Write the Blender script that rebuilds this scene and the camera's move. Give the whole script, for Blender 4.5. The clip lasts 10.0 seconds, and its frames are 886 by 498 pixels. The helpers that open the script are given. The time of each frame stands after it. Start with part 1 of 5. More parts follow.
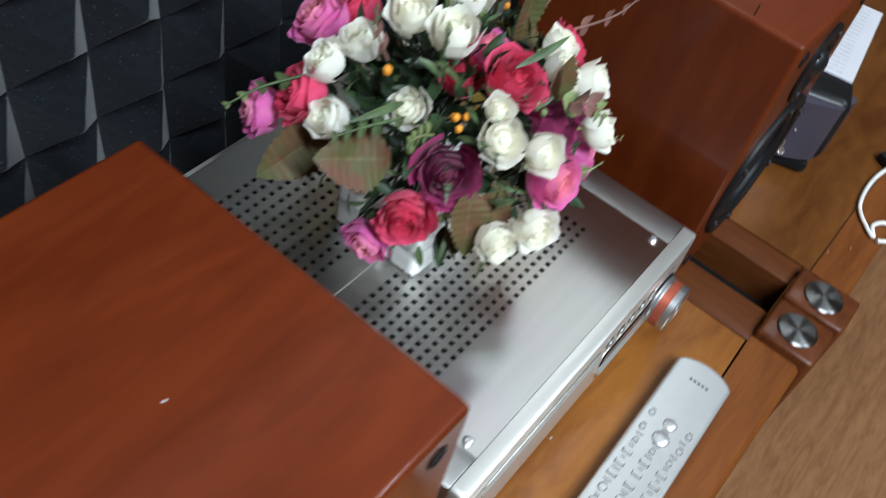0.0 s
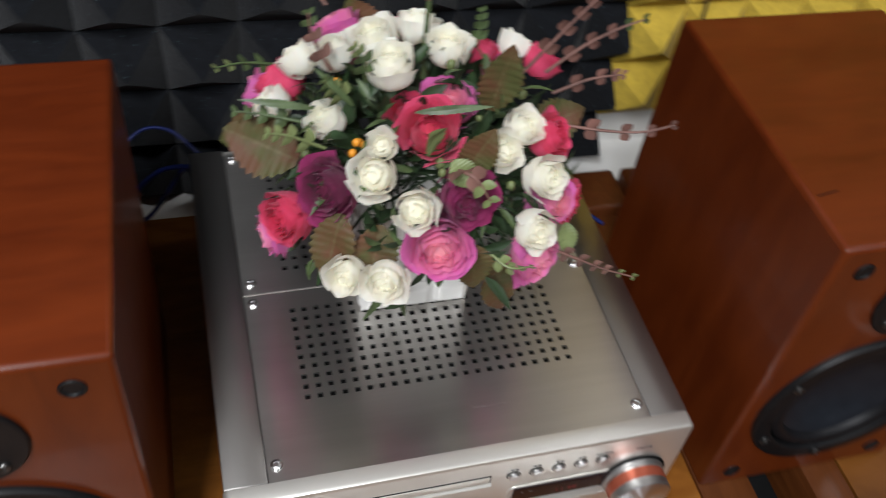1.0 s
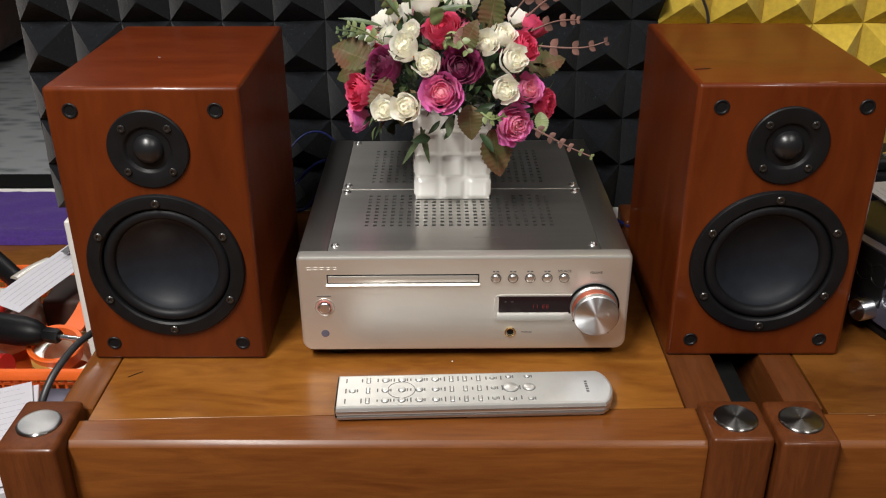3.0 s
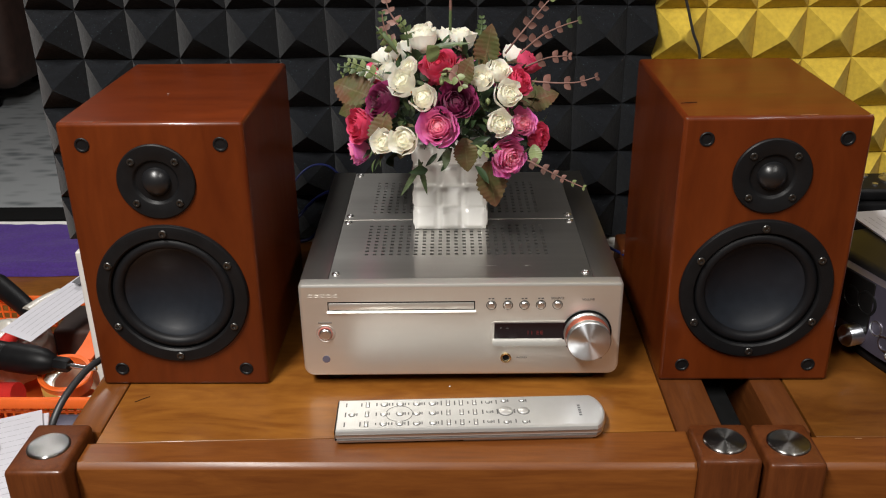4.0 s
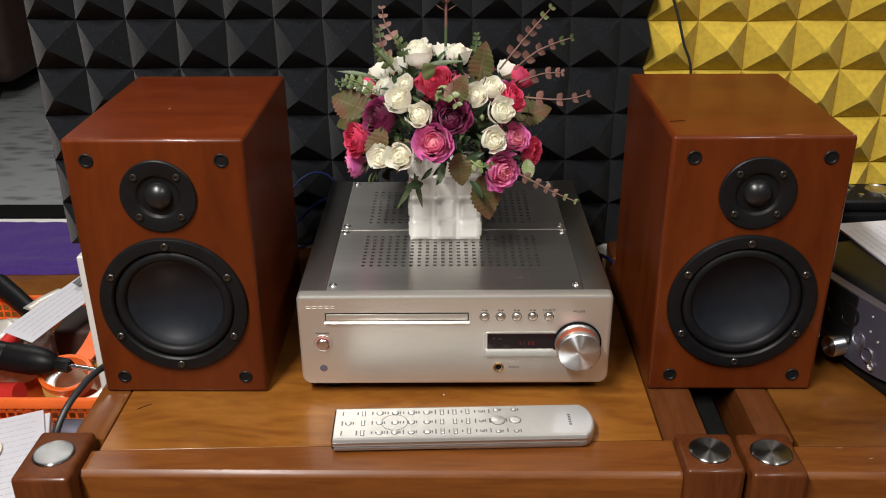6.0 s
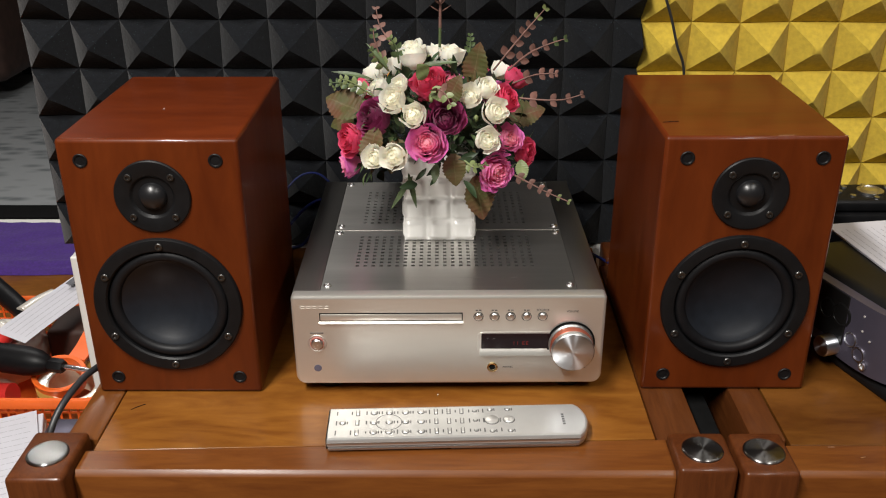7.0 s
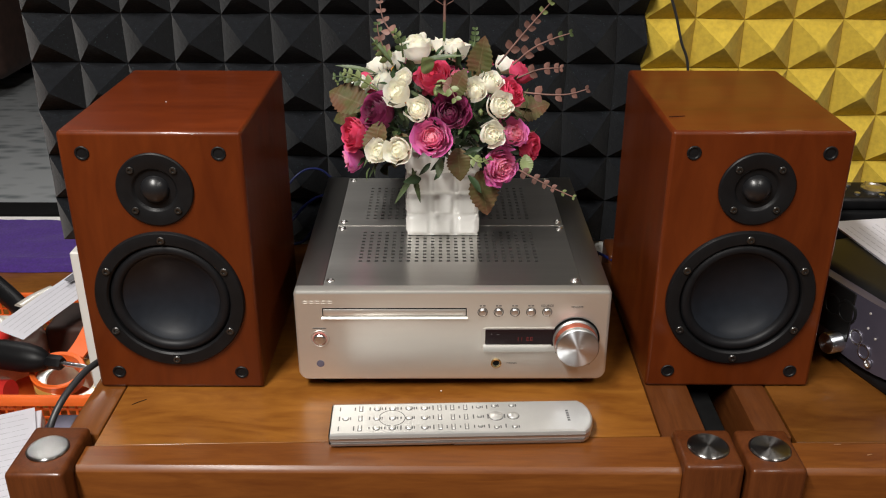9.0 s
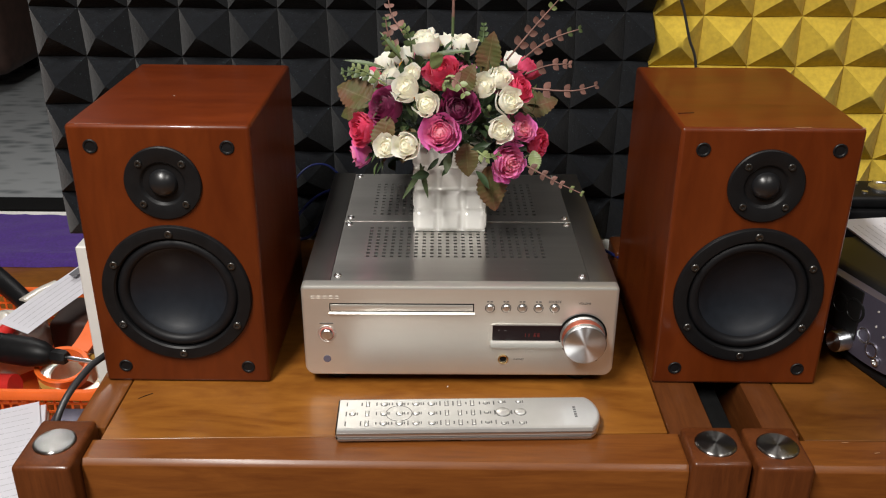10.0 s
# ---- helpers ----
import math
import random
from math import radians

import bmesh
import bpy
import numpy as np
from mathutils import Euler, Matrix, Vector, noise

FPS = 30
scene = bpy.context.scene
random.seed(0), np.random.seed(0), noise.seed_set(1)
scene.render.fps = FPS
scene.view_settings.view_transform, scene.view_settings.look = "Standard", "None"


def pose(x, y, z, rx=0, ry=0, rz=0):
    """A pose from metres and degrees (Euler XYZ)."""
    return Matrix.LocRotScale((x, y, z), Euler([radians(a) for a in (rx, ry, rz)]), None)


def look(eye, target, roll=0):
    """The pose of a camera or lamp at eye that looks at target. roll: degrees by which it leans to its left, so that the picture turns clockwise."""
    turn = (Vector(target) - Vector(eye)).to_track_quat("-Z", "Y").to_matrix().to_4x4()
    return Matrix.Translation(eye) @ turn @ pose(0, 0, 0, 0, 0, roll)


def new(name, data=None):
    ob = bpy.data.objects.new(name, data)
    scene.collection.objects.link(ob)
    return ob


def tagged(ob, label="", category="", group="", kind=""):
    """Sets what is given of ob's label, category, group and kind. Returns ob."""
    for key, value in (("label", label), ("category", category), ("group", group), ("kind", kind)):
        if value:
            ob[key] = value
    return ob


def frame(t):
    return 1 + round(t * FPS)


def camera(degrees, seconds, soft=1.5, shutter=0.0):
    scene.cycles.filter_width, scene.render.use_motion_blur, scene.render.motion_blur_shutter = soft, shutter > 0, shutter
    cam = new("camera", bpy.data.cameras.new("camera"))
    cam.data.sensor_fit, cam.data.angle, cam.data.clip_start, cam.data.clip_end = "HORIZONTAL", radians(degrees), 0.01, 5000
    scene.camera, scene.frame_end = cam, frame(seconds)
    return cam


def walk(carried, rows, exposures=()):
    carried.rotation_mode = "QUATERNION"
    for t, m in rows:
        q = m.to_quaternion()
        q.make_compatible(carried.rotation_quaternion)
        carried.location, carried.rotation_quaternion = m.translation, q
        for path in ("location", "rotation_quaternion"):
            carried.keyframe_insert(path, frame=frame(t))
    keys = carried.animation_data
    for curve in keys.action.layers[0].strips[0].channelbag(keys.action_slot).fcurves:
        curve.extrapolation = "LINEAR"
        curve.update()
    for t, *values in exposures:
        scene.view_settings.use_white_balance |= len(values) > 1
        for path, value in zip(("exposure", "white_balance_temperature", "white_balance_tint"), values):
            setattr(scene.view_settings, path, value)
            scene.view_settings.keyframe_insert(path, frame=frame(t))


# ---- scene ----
cam = camera(51.6, 10.0, soft=1.1, shutter=0.5)
PATH = [
    (0, (-0.391, -0.072, 0.611), (0.761, 0.541, -0.904), 14.7),
    (0.2, (-0.342, -0.096, 0.617), (0.749, 0.596, -0.91), 14.0),
    (0.5, (-0.251, -0.156, 0.621), (0.627, 0.752, -0.93), 11.4),
    (0.8, (-0.18, -0.221, 0.627), (0.478, 0.896, -0.896), 10.6),
    (1, (-0.134, -0.257, 0.611), (0.326, 1.02, -0.859), 8.4),
    (1.1, (-0.132, -0.265, 0.6), (0.285, 1.057, -0.841), 8.7),
    (1.4, (-0.121, -0.29, 0.536), (0.191, 1.167, -0.798), 6.2),
    (1.5, (-0.118, -0.31, 0.504), (0.163, 1.218, -0.755), 5.6),
    (1.7, (-0.097, -0.379, 0.454), (0.071, 1.28, -0.651), 3.5),
    (2, (-0.067, -0.503, 0.454), (-0.01, 1.237, -0.53), 1.5),
    (2.3, (-0.039, -0.626, 0.494), (-0.035, 1.134, -0.458), 0.0),
    (2.5, (-0.027, -0.683, 0.48), (-0.037, 1.099, -0.428), -0.3),
    (2.7, (-0.021, -0.708, 0.48), (-0.031, 1.075, -0.426), -0.2),
    (3.8, (-0.001, -0.754, 0.489), (-0.035, 1.065, -0.342), -0.7),
    (4, (-0.001, -0.756, 0.49), (-0.037, 1.064, -0.338), -0.7),
    (4.5, (0.002, -0.765, 0.499), (-0.036, 1.057, -0.325), -0.8),
    (5, (0.006, -0.763, 0.505), (-0.014, 1.056, -0.325), -0.3),
    (5.5, (0.002, -0.761, 0.51), (-0.022, 1.051, -0.336), -0.5),
    (5.7, (0.001, -0.764, 0.515), (-0.028, 1.048, -0.333), -0.4),
    (6.8, (0.003, -0.77, 0.521), (-0.018, 1.042, -0.322), -0.3),
    (7, (0.001, -0.77, 0.519), (-0.014, 1.042, -0.326), -0.2),
    (7.5, (0.001, -0.769, 0.514), (-0.014, 1.043, -0.333), -0.1),
    (8, (-0.002, -0.765, 0.513), (-0.015, 1.043, -0.341), -0.3),
    (8.5, (-0.004, -0.766, 0.511), (-0.015, 1.045, -0.336), -0.2),
    (9, (-0.006, -0.767, 0.511), (-0.014, 1.047, -0.332), 0.1),
    (9.5, (-0.009, -0.767, 0.51), (-0.013, 1.049, -0.329), 0.3),
    (10, (-0.012, -0.767, 0.508), (-0.023, 1.045, -0.338), 0.4),
]
walk(cam, [(t, look(eye, target, roll)) for t, eye, target, roll in PATH], [(0.0, 0.08, 5300, 2), (0.5, -0.34, 5850, 10), (1.0, -0.27, 5900, 10), (1.5, -0.12, 6150, 10), (2.0, -0.04, 6400, 10), (10.0, -0.02, 6500, 10)])

# ---- world and lamps ----
world = bpy.data.worlds.new("world")
scene.world = world
world.use_nodes = True
world.node_tree.nodes["Background"].inputs[0].default_value = (0.5, 0.55, 0.6, 1)
world.node_tree.nodes["Background"].inputs[1].default_value = 0.05


def area_lamp(eye, target, size_x, size_y, watts, colour):
    data = bpy.data.lights.new("lamp", "AREA")
    data.shape, data.size, data.size_y, data.energy, data.color = "RECTANGLE", size_x, size_y, watts, colour
    ob = new("lamp", data)
    ob.matrix_world = look(eye, target)
    return ob


FLOOR, CEIL = -0.75, 1.75
area_lamp((-0.62, -1.10, CEIL - 0.075), (-0.62, -1.0999, 0), 0.14, 1.20, 80, (1.0, 0.965, 0.915))
# Weaker lamp added as fill for the right side; no such source is known.
area_lamp((0.80, -1.30, CEIL - 0.075), (0.80, -1.2999, 0), 0.14, 1.20, 20, (1.0, 0.965, 0.915))
area_lamp((1.20, 0.20, CEIL - 0.075), (1.20, 0.2001, 0), 1.10, 0.14, 3.2, (1.0, 0.955, 0.89))
area_lamp((-1.05, 1.75, CEIL - 0.075), (-1.05, 1.751, 0), 1.15, 0.10, 25, (1.0, 0.97, 0.93))


# ---- materials ----
def nodes_of(name):
    m = bpy.data.materials.new(name)
    m.use_nodes = True
    nt = m.node_tree
    return m, nt, nt.nodes["Principled BSDF"]


def node(nt, kind, **values):
    n = nt.nodes.new(kind)
    for key, value in values.items():
        n.inputs[key.replace("_", " ")].default_value = value
    return n


def shade(c, f):
    return tuple(min(1.0, v * f) for v in c[:3]) + (1,)


def coords(nt, scale=(1, 1, 1), shift=True):
    tex = nt.nodes.new("ShaderNodeTexCoord")
    mapping = nt.nodes.new("ShaderNodeMapping")
    mapping.inputs["Scale"].default_value = scale
    nt.links.new(tex.outputs["Object"], mapping.inputs["Vector"])
    if shift:
        info = nt.nodes.new("ShaderNodeObjectInfo")
        mul = nt.nodes.new("ShaderNodeMath")
        mul.operation = "MULTIPLY"
        mul.inputs[1].default_value = 7.3
        nt.links.new(info.outputs["Random"], mul.inputs[0])
        nt.links.new(mul.outputs[0], mapping.inputs["Location"])
    return mapping.outputs["Vector"]


def ramp(nt, source, stops):
    r = nt.nodes.new("ShaderNodeValToRGB")
    e = r.color_ramp.elements
    while len(e) < len(stops):
        e.new(0.5)
    for el, (p, c) in zip(e, stops):
        el.position, el.color = p, c
    nt.links.new(source, r.inputs[0])
    return r.outputs[0]


def add_bump(nt, bsdf, source, strength, distance=0.001):
    b = node(nt, "ShaderNodeBump", Strength=strength, Distance=distance)
    nt.links.new(source, b.inputs["Height"])
    nt.links.new(b.outputs[0], bsdf.inputs["Normal"])


def plain(name, colour, rough=0.5, metal=0.0, var=0.15, scale=60.0, bump=0.0, bump_scale=400.0, coat=0.0, stretch=(1, 1, 1), spec=0.5, rough_var=0.08, sheen=0.0):
    """A surface with two scales of variation in colour and gloss, and fine relief."""
    m, nt, b = nodes_of(name)
    vec = coords(nt, stretch)
    n1 = node(nt, "ShaderNodeTexNoise", Scale=scale, Detail=4.0, Roughness=0.6)
    nt.links.new(vec, n1.inputs["Vector"])
    col = ramp(nt, n1.outputs["Fac"], [(0.3, shade(colour, 1 - var)), (0.7, shade(colour, 1 + var))])
    nt.links.new(col, b.inputs["Base Color"])
    b.inputs["Metallic"].default_value = metal
    b.inputs["Coat Weight"].default_value = coat
    b.inputs["Coat Roughness"].default_value = 0.12
    b.inputs["Specular IOR Level"].default_value = spec
    b.inputs["Sheen Weight"].default_value = sheen
    n2 = node(nt, "ShaderNodeTexNoise", Scale=scale * 0.2, Detail=3.0)
    nt.links.new(vec, n2.inputs["Vector"])
    mr = nt.nodes.new("ShaderNodeMapRange")
    mr.inputs["To Min"].default_value = max(0.02, rough - rough_var)
    mr.inputs["To Max"].default_value = min(1.0, rough + rough_var)
    nt.links.new(n2.outputs["Fac"], mr.inputs["Value"])
    nt.links.new(mr.outputs[0], b.inputs["Roughness"])
    if bump:
        n3 = node(nt, "ShaderNodeTexNoise", Scale=bump_scale, Detail=3.0)
        nt.links.new(vec, n3.inputs["Vector"])
        add_bump(nt, b, n3.outputs["Fac"], bump, 0.0006)
    return m


def wood(name, dark, light, rough=0.3, coat=0.4, grain=(6, 1, 6), scale=9.0, bump=0.15, figure=0.5, pores=0.32, gloss=0.16, spread=0.16):
    """Lacquered wood: broad figure, fine grain along the low-scaled axis, and pores."""
    m, nt, b = nodes_of(name)
    vec = coords(nt, grain)
    broad = node(nt, "ShaderNodeTexNoise", Scale=scale * 0.55, Detail=3.0, Distortion=1.4)
    fine = node(nt, "ShaderNodeTexNoise", Scale=scale * 7, Detail=6.0, Roughness=0.7, Distortion=0.3)
    wave = node(nt, "ShaderNodeTexNoise", Scale=scale * 1.7, Detail=5.0, Roughness=0.55, Distortion=2.2)
    for n in (broad, fine, wave):
        nt.links.new(vec, n.inputs["Vector"])
    mix = nt.nodes.new("ShaderNodeMix")
    mix.inputs[0].default_value = figure
    nt.links.new(broad.outputs["Fac"], mix.inputs[2])
    nt.links.new(wave.outputs["Fac"], mix.inputs[3])
    mix2 = nt.nodes.new("ShaderNodeMix")
    mix2.inputs[0].default_value = pores
    nt.links.new(mix.outputs[0], mix2.inputs[2])
    nt.links.new(fine.outputs["Fac"], mix2.inputs[3])
    mid = tuple((a + c) / 2 for a, c in zip(dark, light))
    col = ramp(nt, mix2.outputs[0], [(0.5 - spread, (*dark, 1)), (0.5, (*mid, 1)), (0.5 + spread, (*light, 1))])
    nt.links.new(col, b.inputs["Base Color"])
    b.inputs["Roughness"].default_value = rough
    b.inputs["Coat Weight"].default_value = coat
    b.inputs["Specular IOR Level"].default_value = 0.2
    b.inputs["Coat Roughness"].default_value = gloss
    mr = nt.nodes.new("ShaderNodeMapRange")
    mr.inputs["To Min"].default_value, mr.inputs["To Max"].default_value = rough - 0.08, rough + 0.12
    nt.links.new(broad.outputs["Fac"], mr.inputs["Value"])
    nt.links.new(mr.outputs[0], b.inputs["Roughness"])
    add_bump(nt, b, fine.outputs["Fac"], bump, 0.0004)
    return m


def spun(name, colour, axis, rough=0.25):
    """Turned metal whose fine circular tool marks spread the gloss into a bow tie."""
    m, nt, b = nodes_of(name)
    b.inputs["Base Color"].default_value = (*colour, 1)
    b.inputs["Metallic"].default_value = 1.0
    b.inputs["Roughness"].default_value = rough
    b.inputs["Anisotropic"].default_value = 0.9
    b.inputs["Anisotropic Rotation"].default_value = 0.25
    t = nt.nodes.new("ShaderNodeTangent")
    t.direction_type, t.axis = "RADIAL", axis
    nt.links.new(t.outputs[0], b.inputs["Tangent"])
    return m


def petal_paint(name, heart, edge):
    """Dyed cloth petals: the heart's dye runs into that of the outer petals, with blotches and fine cloth veins."""
    m, nt, b = nodes_of(name)
    vec = coords(nt)
    n = node(nt, "ShaderNodeTexNoise", Scale=2.2, Detail=3.0, Distortion=0.6)
    f = node(nt, "ShaderNodeTexNoise", Scale=16.0, Detail=2.0)
    nt.links.new(vec, n.inputs["Vector"])
    nt.links.new(vec, f.inputs["Vector"])
    dye = nt.nodes.new("ShaderNodeAttribute")
    dye.attribute_name = "dye"
    mix = nt.nodes.new("ShaderNodeMix")
    mix.inputs[0].default_value = 0.45
    nt.links.new(dye.outputs["Fac"], mix.inputs[2])
    nt.links.new(n.outputs["Fac"], mix.inputs[3])
    nt.links.new(ramp(nt, mix.outputs[0], [(0.22, (*heart, 1)), (0.72, (*edge, 1))]), b.inputs["Base Color"])
    b.inputs["Roughness"].default_value = 0.65
    b.inputs["Subsurface Weight"].default_value = 0.25
    b.inputs["Subsurface Radius"].default_value = (1.0, 0.7, 0.6)
    b.inputs["Subsurface Scale"].default_value = 0.004
    b.inputs["Sheen Weight"].default_value = 0.1
    add_bump(nt, b, f.outputs["Fac"], 0.25, 0.002)
    thin = nt.nodes.new("ShaderNodeBsdfTranslucent")
    nt.links.new(b.inputs["Base Color"].links[0].from_socket, thin.inputs["Color"])
    both = nt.nodes.new("ShaderNodeMixShader")
    both.inputs[0].default_value = 0.36
    nt.links.new(b.outputs[0], both.inputs[1])
    nt.links.new(thin.outputs[0], both.inputs[2])
    nt.links.new(both.outputs[0], nt.nodes["Material Output"].inputs["Surface"])
    return m


def veined(name, one, other, rib):
    """A cloth leaf: two dyes running into one another, pale midrib and side veins, with relief."""
    m, nt, b = nodes_of(name)
    vec = coords(nt)
    n = node(nt, "ShaderNodeTexNoise", Scale=45.0, Detail=4.0, Roughness=0.6)
    nt.links.new(vec, n.inputs["Vector"])
    base = ramp(nt, n.outputs["Fac"], [(0.38, (*one, 1)), (0.62, (*other, 1))])
    rel = nt.nodes.new("ShaderNodeAttribute")
    rel.attribute_name = "vein"
    lines = ramp(nt, rel.outputs["Fac"], [(0.62, (0, 0, 0, 1)), (0.95, (1, 1, 1, 1))])
    mix = nt.nodes.new("ShaderNodeMix")
    mix.data_type = "RGBA"
    nt.links.new(lines, mix.inputs[0])
    nt.links.new(base, mix.inputs[6])
    mix.inputs[7].default_value = (*rib, 1)
    nt.links.new(mix.outputs[2], b.inputs["Base Color"])
    b.inputs["Roughness"].default_value = 0.6
    b.inputs["Specular IOR Level"].default_value = 0.25
    add_bump(nt, b, rel.outputs["Fac"], 0.07, 0.001)
    return m


def clear_gloss(name, colour, rough):
    m, nt, b = nodes_of(name)
    b.inputs["Base Color"].default_value = (*colour, 1)
    b.inputs["Roughness"].default_value = rough
    b.inputs["Coat Weight"].default_value = 1.0
    b.inputs["Coat Roughness"].default_value = 0.03
    return m


def glow(name, colour, strength):
    m, nt, b = nodes_of(name)
    b.inputs["Base Color"].default_value = (0.02, 0.0, 0.0, 1)
    b.inputs["Emission Color"].default_value = (*colour, 1)
    b.inputs["Emission Strength"].default_value = strength
    return m


M_CHERRY = wood("cherry_veneer", (0.070, 0.0118, 0.0021), (0.118, 0.0230, 0.0038), 0.34, 0.28, (5, 5, 1.0), 4.0, 0.04, 0.45, 0.12, 0.09)
M_CHERRY_TOP = wood("cherry_veneer_top", (0.068, 0.0105, 0.0020), (0.125, 0.0215, 0.0036), 0.38, 0.22, (1.0, 5, 5), 4.0, 0.05, 0.5, 0.2, 0.14)
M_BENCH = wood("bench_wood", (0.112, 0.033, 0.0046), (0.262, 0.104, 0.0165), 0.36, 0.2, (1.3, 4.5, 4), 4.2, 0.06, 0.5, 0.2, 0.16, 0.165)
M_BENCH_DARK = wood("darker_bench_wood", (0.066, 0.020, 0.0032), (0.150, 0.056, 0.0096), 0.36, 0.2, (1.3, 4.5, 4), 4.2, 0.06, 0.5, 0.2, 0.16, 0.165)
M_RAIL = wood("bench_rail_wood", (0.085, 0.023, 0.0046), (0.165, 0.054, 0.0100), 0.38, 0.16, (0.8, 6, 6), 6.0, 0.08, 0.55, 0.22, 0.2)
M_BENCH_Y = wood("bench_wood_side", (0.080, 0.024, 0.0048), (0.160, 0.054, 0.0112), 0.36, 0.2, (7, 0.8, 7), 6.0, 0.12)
# Darker brown rails, with the dimness of the gap between benches in the colour.
M_BENCH_YD = wood("dark_shaded_bench_side", (0.050, 0.0135, 0.0034), (0.105, 0.033, 0.0080), 0.38, 0.14, (7, 0.8, 7), 6.0, 0.12)
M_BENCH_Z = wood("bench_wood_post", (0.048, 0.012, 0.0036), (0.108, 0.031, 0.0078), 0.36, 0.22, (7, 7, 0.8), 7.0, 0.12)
M_FLOORWOOD = wood("floor_laminate", (0.17, 0.075, 0.03), (0.33, 0.17, 0.075), 0.4, 0.15, (0.9, 6, 6), 4.0, 0.1, 0.7)
M_SILVER = plain("champagne_metal", (0.74, 0.725, 0.675), 0.38, 0.84, 0.03, 30, 0.05, 900, stretch=(0.15, 1, 1), rough_var=0.04)
M_TOPMETAL = plain("brushed_top_metal", (0.58, 0.565, 0.54), 0.29, 1.0, 0.05, 90, 0.05, 900, stretch=(0.05, 1, 1), rough_var=0.03)
M_RAILMETAL = plain("satin_side_metal", (0.46, 0.448, 0.43), 0.36, 1.0, 0.04, 60, 0.05, 900, stretch=(1, 0.05, 1), rough_var=0.04)
nt = M_TOPMETAL.node_tree
brush = nt.nodes.new("ShaderNodeVectorTransform")
brush.vector_type, brush.convert_from, brush.convert_to = "VECTOR", "OBJECT", "WORLD"
brush.inputs[0].default_value = (0, 1, 0)
nt.links.new(brush.outputs[0], nt.nodes["Principled BSDF"].inputs["Tangent"])
nt.nodes["Principled BSDF"].inputs["Anisotropic"].default_value = 0.86
M_CHROME = plain("chrome", (0.72, 0.72, 0.72), 0.30, 1.0, 0.02, 50)
M_KNOBSIDE = plain("satin_knob_side", (0.46, 0.455, 0.45), 0.42, 1.0, 0.03, 80)
M_SPUN_Y = spun("turned_knob_face", (0.70, 0.74, 0.79), "Y", 0.33)
M_SPUN_Z = spun("turned_cap_face", (0.25, 0.246, 0.24), "Z", 0.30)
M_COPPER = plain("copper_ring", (0.36, 0.085, 0.045), 0.42, 0.5, 0.05)
M_BLACK = plain("black_plastic", (0.006, 0.006, 0.0066), 0.45, 0, 0.2, 80, 0.1, 900, spec=0.2)
M_DARK = plain("matt_black", (0.004, 0.004, 0.004), 0.8, 0, 0.2, 80, spec=0.1)
M_CONE = plain("woofer_cone", (0.0085, 0.0105, 0.0145), 0.42, 0, 0.15, 120, 0.08, 700, rough_var=0.05, spec=0.35)
M_RUBBER = plain("rubber_surround", (0.006, 0.006, 0.007), 0.48, 0, 0.15, 100, spec=0.22)
M_DOME = plain("tweeter_dome", (0.009, 0.009, 0.010), 0.33, 0, 0.1, 60, rough_var=0.02)
M_SCREW = plain("black_screw", (0.09, 0.088, 0.085), 0.3, 0.9, 0.1, 200)
M_GLASS = plain("display_window", (0.010, 0.004, 0.005), 0.14, 0, 0.05, 30, spec=0.25)
M_SEGMENT = glow("display_segments", (1.0, 0.06, 0.05), 0.13)
M_PRINT = plain("grey_print", (0.085, 0.083, 0.082), 0.5)
M_FAINT = plain("faint_print", (0.33, 0.33, 0.36), 0.7)
M_PRINT_PALE = plain("pale_print", (0.74, 0.71, 0.66), 0.45, 0.6)
M_REDGLOW = clear_gloss("power_lens", (0.42, 0.12, 0.10), 0.15)
M_SENSOR = clear_gloss("sensor_window", (0.09, 0.09, 0.13), 0.1)
M_GOLD = plain("gold_jack", (0.75, 0.55, 0.28), 0.25, 1.0, 0.05)
M_REMOTE = plain("remote_shell", (0.58, 0.575, 0.56), 0.31, 0.65, 0.04, 50, 0.03, 900)
M_BUTTON = plain("silver_button", (0.66, 0.655, 0.64), 0.38, 0.8, 0.03)
M_CERAMIC = plain("white_glaze", (0.86, 0.855, 0.82), 0.16, 0, 0.03, 30, coat=0.5, rough_var=0.04)


def foam_paint(name, colour, dust):
    """Open-cell foam: pored surface with pale dust caught in it."""
    m, nt, b = nodes_of(name)
    vec = coords(nt)
    n = node(nt, "ShaderNodeTexNoise", Scale=160.0, Detail=4.0, Roughness=0.7)
    d = node(nt, "ShaderNodeTexNoise", Scale=620.0, Detail=1.0)
    big = node(nt, "ShaderNodeTexNoise", Scale=9.0, Detail=3.0)
    for t in (n, d, big):
        nt.links.new(vec, t.inputs["Vector"])
    base = ramp(nt, n.outputs["Fac"], [(0.3, shade(colour, 0.6)), (0.7, shade(colour, 1.45))])
    spots = ramp(nt, d.outputs["Fac"], [(0.735, (0, 0, 0, 1)), (0.78, (1, 1, 1, 1))])
    mix = nt.nodes.new("ShaderNodeMix")
    mix.data_type = "RGBA"
    nt.links.new(spots, mix.inputs[0])
    nt.links.new(base, mix.inputs[6])
    mix.inputs[7].default_value = (*dust, 1)
    nt.links.new(mix.outputs[2], b.inputs["Base Color"])
    b.inputs["Roughness"].default_value = 0.95
    b.inputs["Specular IOR Level"].default_value = 0.2
    b.inputs["Sheen Weight"].default_value = 0.1
    add_bump(nt, b, n.outputs["Fac"], 0.7, 0.0012)
    return m


